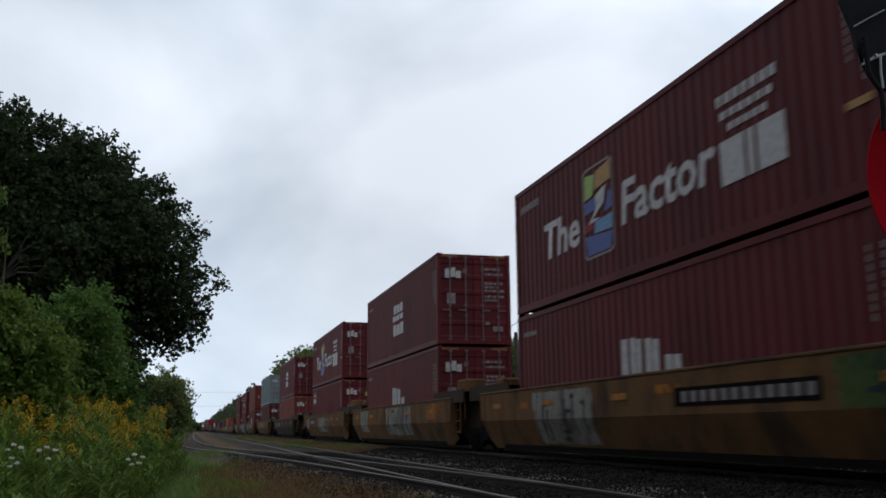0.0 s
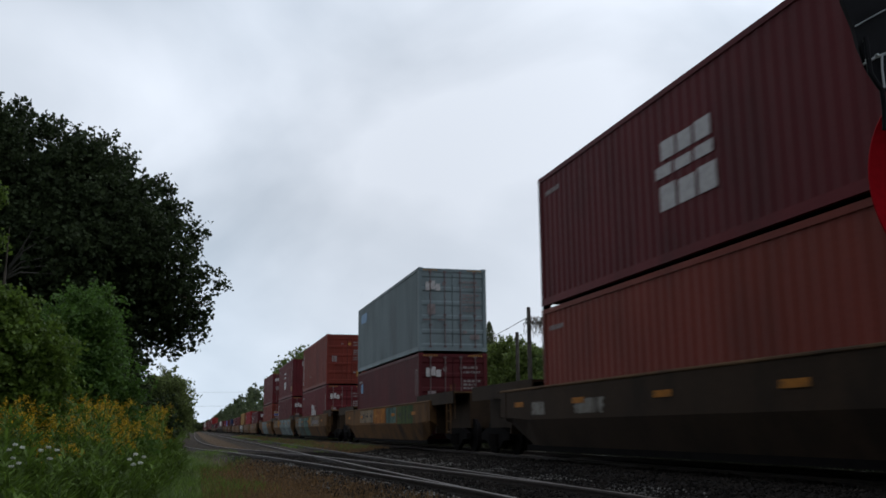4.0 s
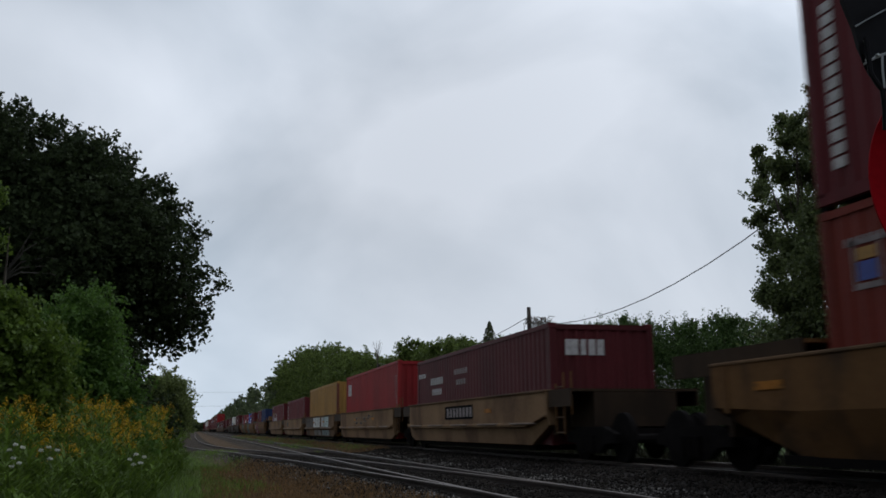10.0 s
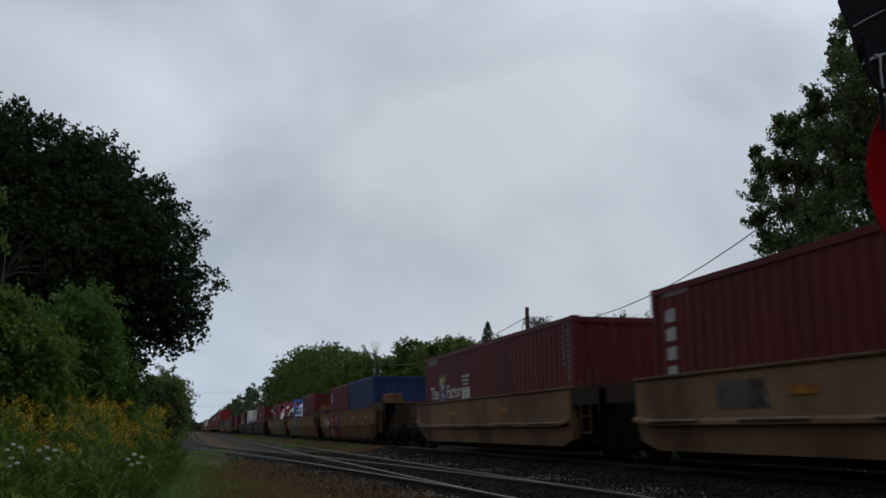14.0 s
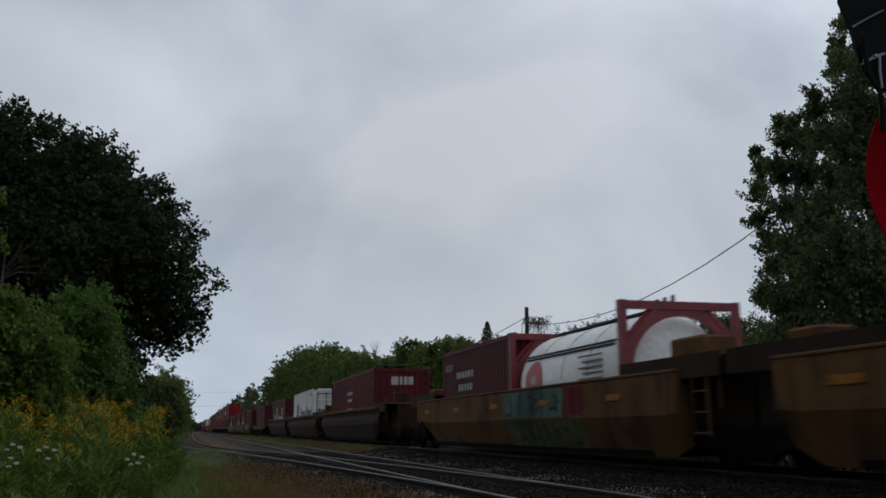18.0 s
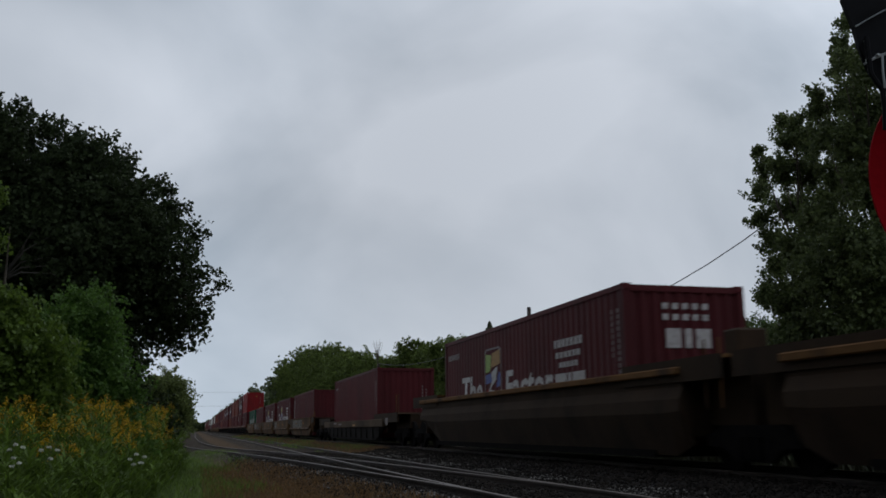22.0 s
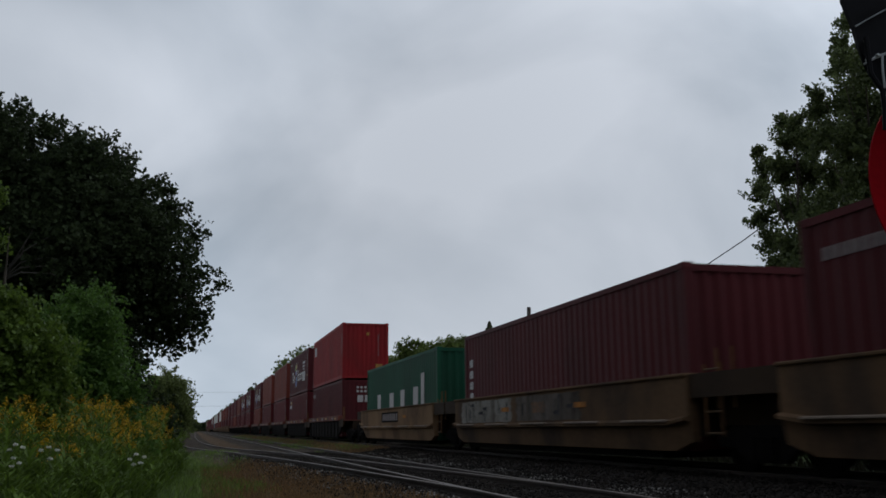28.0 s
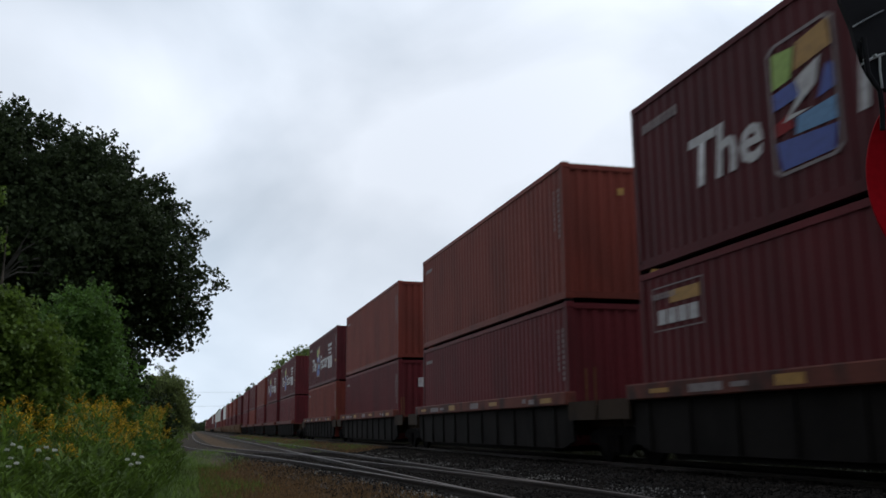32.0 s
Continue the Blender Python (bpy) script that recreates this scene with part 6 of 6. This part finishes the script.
mol = lambda z: (lambda root: (block_logo(root, z), codes(root)))
container(7.97, 0, "maroon", [mol(1.2)], "door")
container(7.97, 1, "maroon", [z_factor], "door")
container(27.57, 0, "maroon", [mol(1.2)], "door")
container(27.57, 1, "maroon", [logo_pair], "door")
container(46.93, 0, "maroon", [badge(AMBER, LIME)], "door")
container(46.93, 1, "maroon", [z_factor], "door")
container(70.43, 0, "orange", [codes], "door")
container(70.43, 1, "maroon", [logo_pair], "door")
container(94.24, 0, "wine", [spot(10.8, 11.35, 2.0, 2.3, CYAN, "light blue round emblem"), codes], "door")
container(94.24, 1, "grey", [spot(10.0, 11.4, 2.2, 2.5, CYAN, "light blue lettering patch")], "door")
container(117.27, 0, "maroon", [mol(1.25)], "door")
container(117.27, 1, "brick", [tall_code, end_placard], "paintdoor")
container(136.98, 0, "maroon", [codes, tall_code], "door")
container(136.98, 1, "maroon", [small_words, end_word(2.35), end_placard], "plain")
container(156.22, 0, "brick", [codes, small_badge], "badgedoor")
container(156.22, 1, "maroon", [tall_code], "door")
container(177.38, 0, "wine", [two_lines, end_word(1.9, -0.85, 0.05)], "plain", H=2.59)
container(192.79, 0, "red", [white_square, end_codes], "plain")
container(208.18, 0, "yellow", [], "plain", posts=REDCAR)
container(223.44, 0, "maroon", [codes, wide_code], "plain", H=2.59)
container(238.94, 0, "maroon", [lambda r: z_factor(r, 0.5, 6.32, 0.76)], "plain", H=2.59)
container(260.40, 0, "blue", [], "plain", 6.06, 2.59)
container(266.72, 0, "maroon", [spot(5.3, 5.85, 1.85, 2.2, CYAN, "light blue painted emblem")], "plain", 6.06, 2.59)
container(280.12, 0, "maroon", [spot(5.1, 5.4, 1.6, 1.95, BLUEMARK, "dark blue badge")], "plain", 6.06, 2.59)
BLUEFRAME = material("blue_tank_frame_paint", (0.02, 0.10, 0.36), rough=0.5, scale=4, spread=0.3)
EMBLEMRED = material("red_emblem_paint", (0.36, 0.018, 0.03), rough=0.5, scale=8, spread=0.2)
TANKWHITE = material("glossy_white_tank_cladding", (0.80, 0.80, 0.77), rough=0.45, scale=1.5, spread=0.08, fine=12, streak=0.6, spec=0.3)
REDFRAME = material("dark_red_tank_frame_paint", (0.20, 0.022, 0.03), rough=0.5, scale=4, spread=0.3)
tank(286.24, BLUEFRAME, "words", "white tank container in a blue frame")
tank(299.26, REDFRAME, "badge", "white tank container in a dark red frame")
container(305.28, 0, "maroon", [lambda r: side_marks(r, WHITE, row(4.6, 2.9, 1.75, 1.93, 6, 0.42) + row(4.4, 3.0, 1.40, 1.58, 5, 0.42), "white lettering bars"), lambda r: side_marks(r, GREYMARK, row(5.8, 5.0, 2.0, 2.2, 5), "pale stencil bars")], "plain", 6.06, 2.59)
container(322.57, 0, "maroon", [small_words, end_word(2.2), codes], "plain")
container(342.09, 0, "white", [reefer_words, reefer_end], "paintdoor", label="white refrigerated shipping container with dark lettering")
container(361.26, 0, "wine", [z_factor, end_grid], "plain")
container(384.33, 0, "wine", [codes, end_codes], "plain")
container(405.80, 0, "wine", [tall_code, end_codes], "plain")
container(421.04, 0, "wine", [z_factor, end_grid], "plain")
container(436.38, 0, "wine", [z_factor, end_codes], "plain")
container(451.43, 0, "wine", [wide_code], "plain")
container(466.72, 0, "green", [big_letters, end_codes], "plain")
container(486.27, 0, "wine", [end_grid, lambda r: side_marks(r, GREYMARK, row(12.0, 10.8, 2.3, 2.5, 7), "pale stencil bars")], "plain")
container(486.27, 1, "red", [white_square, end_placard], "plain")
container(501.69, 0, "maroon", [badge(AMBER, None)], "plain")
container(501.69, 1, "wine", [z_factor, end_grid], "plain")
container(517.07, 0, "maroon", [codes], "plain")
container(517.07, 1, "orange", [codes, end_placard], "plain")
container(533.14, 0, "maroon", [codes, end_word(1.9)], "plain")
container(533.14, 1, "orange", [codes], "plain")
container(548.56, 0, "orange", [codes], "plain")
container(548.56, 1, "wine", [z_factor], "plain")

# the far tail of the train, never nearer than a long way off
rnd = random.Random(12)
u = 575.4
tail = [("maroon", "wine"), ("maroon", "maroon"), ("maroon", "orange"), ("brick", "maroon"), ("maroon", "maroon"), ("maroon", "wine"), ("wine", "brick"), ("maroon", "brick"), ("maroon", "orange"), ("brick", "white"), ("orange", "maroon"), ("maroon", "white"),
        ("brick", "white"), ("maroon", "white"), ("grey", "white"), ("maroon", "orange"), ("brick", "maroon"), ("maroon", "white"), ("maroon", "brick")]
for i in range(30):
    lo, hi = tail[i % len(tail)]
    kind, paint = (("sill", REDCAR), ("tall", OCHRECAR), ("ledge", TANCAR))[(i // 5) % 3]
    gap = 15.4 if kind != "tall" else 19.2
    well_car(u, kind, 6.35 if kind != "tall" else 8.35, 7.7 if kind != "tall" else 9.6, paint, detail=False)
    container(u - 6.1, 0, lo, detail=False)
    container(u - 6.1, 1, hi, [z_factor] if i in (0, 1) else [], detail=False)
    u += gap + (4.0 if i % 5 == 4 else 0)

# ---- signal beside the camera ----
def signal():
    root = tagged(new("railway_signal"), "black railway signal housing with a red disc beneath", "signal")
    turn = Matrix.Rotation(-YAW, 4, "Z")
    root.matrix_basis = Matrix.Translation((1.768, 1.630, -0.45)) @ turn
    bm = bmesh.new()
    tube(bm, [(0.03, 0.12, -0.1), (0.03, 0.12, 2.9)], [0.05, 0.05], 14)
    part("mast", bm, HOUSING, root)
    bm = bmesh.new()
    tube(bm, [(0, 0.006, 1.653), (0, 0.0, 1.653)], [0.300, 0.300], 72)
    part("disc", bm, REDSIGN, root, "faded red enamel disc")
    bm = bmesh.new()
    prof = [(-0.373, 2.071), (-0.369, 2.052), (-0.349, 1.985), (-0.342, 1.941), (-0.334, 1.898), (-0.321, 1.866), (-0.297, 1.833), (0.06, 1.813), (0.06, 2.40), (-0.30, 2.40)]
    a = [bm.verts.new((x, -0.10, z)) for x, z in prof]
    b = [bm.verts.new((x, -0.085, z)) for x, z in prof]
    bm.faces.new(a)
    bm.faces.new(b[::-1])
    for k in range(len(prof)):
        bm.faces.new((a[k], a[(k + 1) % len(prof)], b[(k + 1) % len(prof)], b[k]))
    bmesh.ops.bevel(bm, geom=bm.edges[:], offset=0.006, segments=2, affect="EDGES")
    part("housing", bm, HOUSING, root)
    bm = bmesh.new()
    tube(bm, [(-0.348, -0.106, 1.984), (-0.313, -0.106, 2.004), (-0.275, -0.106, 2.024)], [0.0017] * 3, 5)
    part("seam", bm, GALV, root, "pale worn seam edge")
    bm = bmesh.new()
    tube(bm, [(-0.339, -0.108, 1.892), (-0.313, -0.108, 1.907), (-0.284, -0.108, 1.918)], [0.0026, 0.0032, 0.003], 5)
    part("bracket", bm, GALV, root, "galvanised bracket rim")
    bm = bmesh.new()
    tube(bm, [(-0.296, -0.108, 1.914), (-0.299, -0.108, 1.877), (-0.298, -0.108, 1.836)], [0.0028] * 3, 5)
    part("bracket_arm", bm, GALV, root, "galvanised upright bracket arm")
    bm = bmesh.new()
    for x, z in [(-0.33, 1.949), (-0.33, 1.903), (-0.308, 1.912)]:
        tube(bm, [(x, -0.116, z), (x, -0.104, z)], [0.003, 0.004], 6)
    part("bolts", bm, GALV, root)
    bm = bmesh.new()
    tube(bm, [(-0.330, -0.112, 1.955), (-0.329, -0.112, 1.909), (-0.328, -0.112, 1.869), (-0.316, -0.112, 1.845), (-0.306, -0.112, 1.829), (-0.305, -0.112, 1.783), (-0.309, -0.112, 1.737)], [0.006] * 7, 7)
    part("cable", bm, HOUSING, root, "black hanging cable")
    bm = bmesh.new()
    tube(bm, [(0.03, 0.12, -0.05), (0.03, 0.12, 0.10)], [0.16, 0.14], 20)
    part("base", bm, GALV, root)


signal()


def motions():
    """Every car and load rolls along the main line together."""
    for ob, x, u0, z in MOVING:
        walk(ob, [(t, pose(x, u0 - run(t), z)) for t in (0, 4, 8, 12, 16, 20, 24, 28, 32)])


motions()
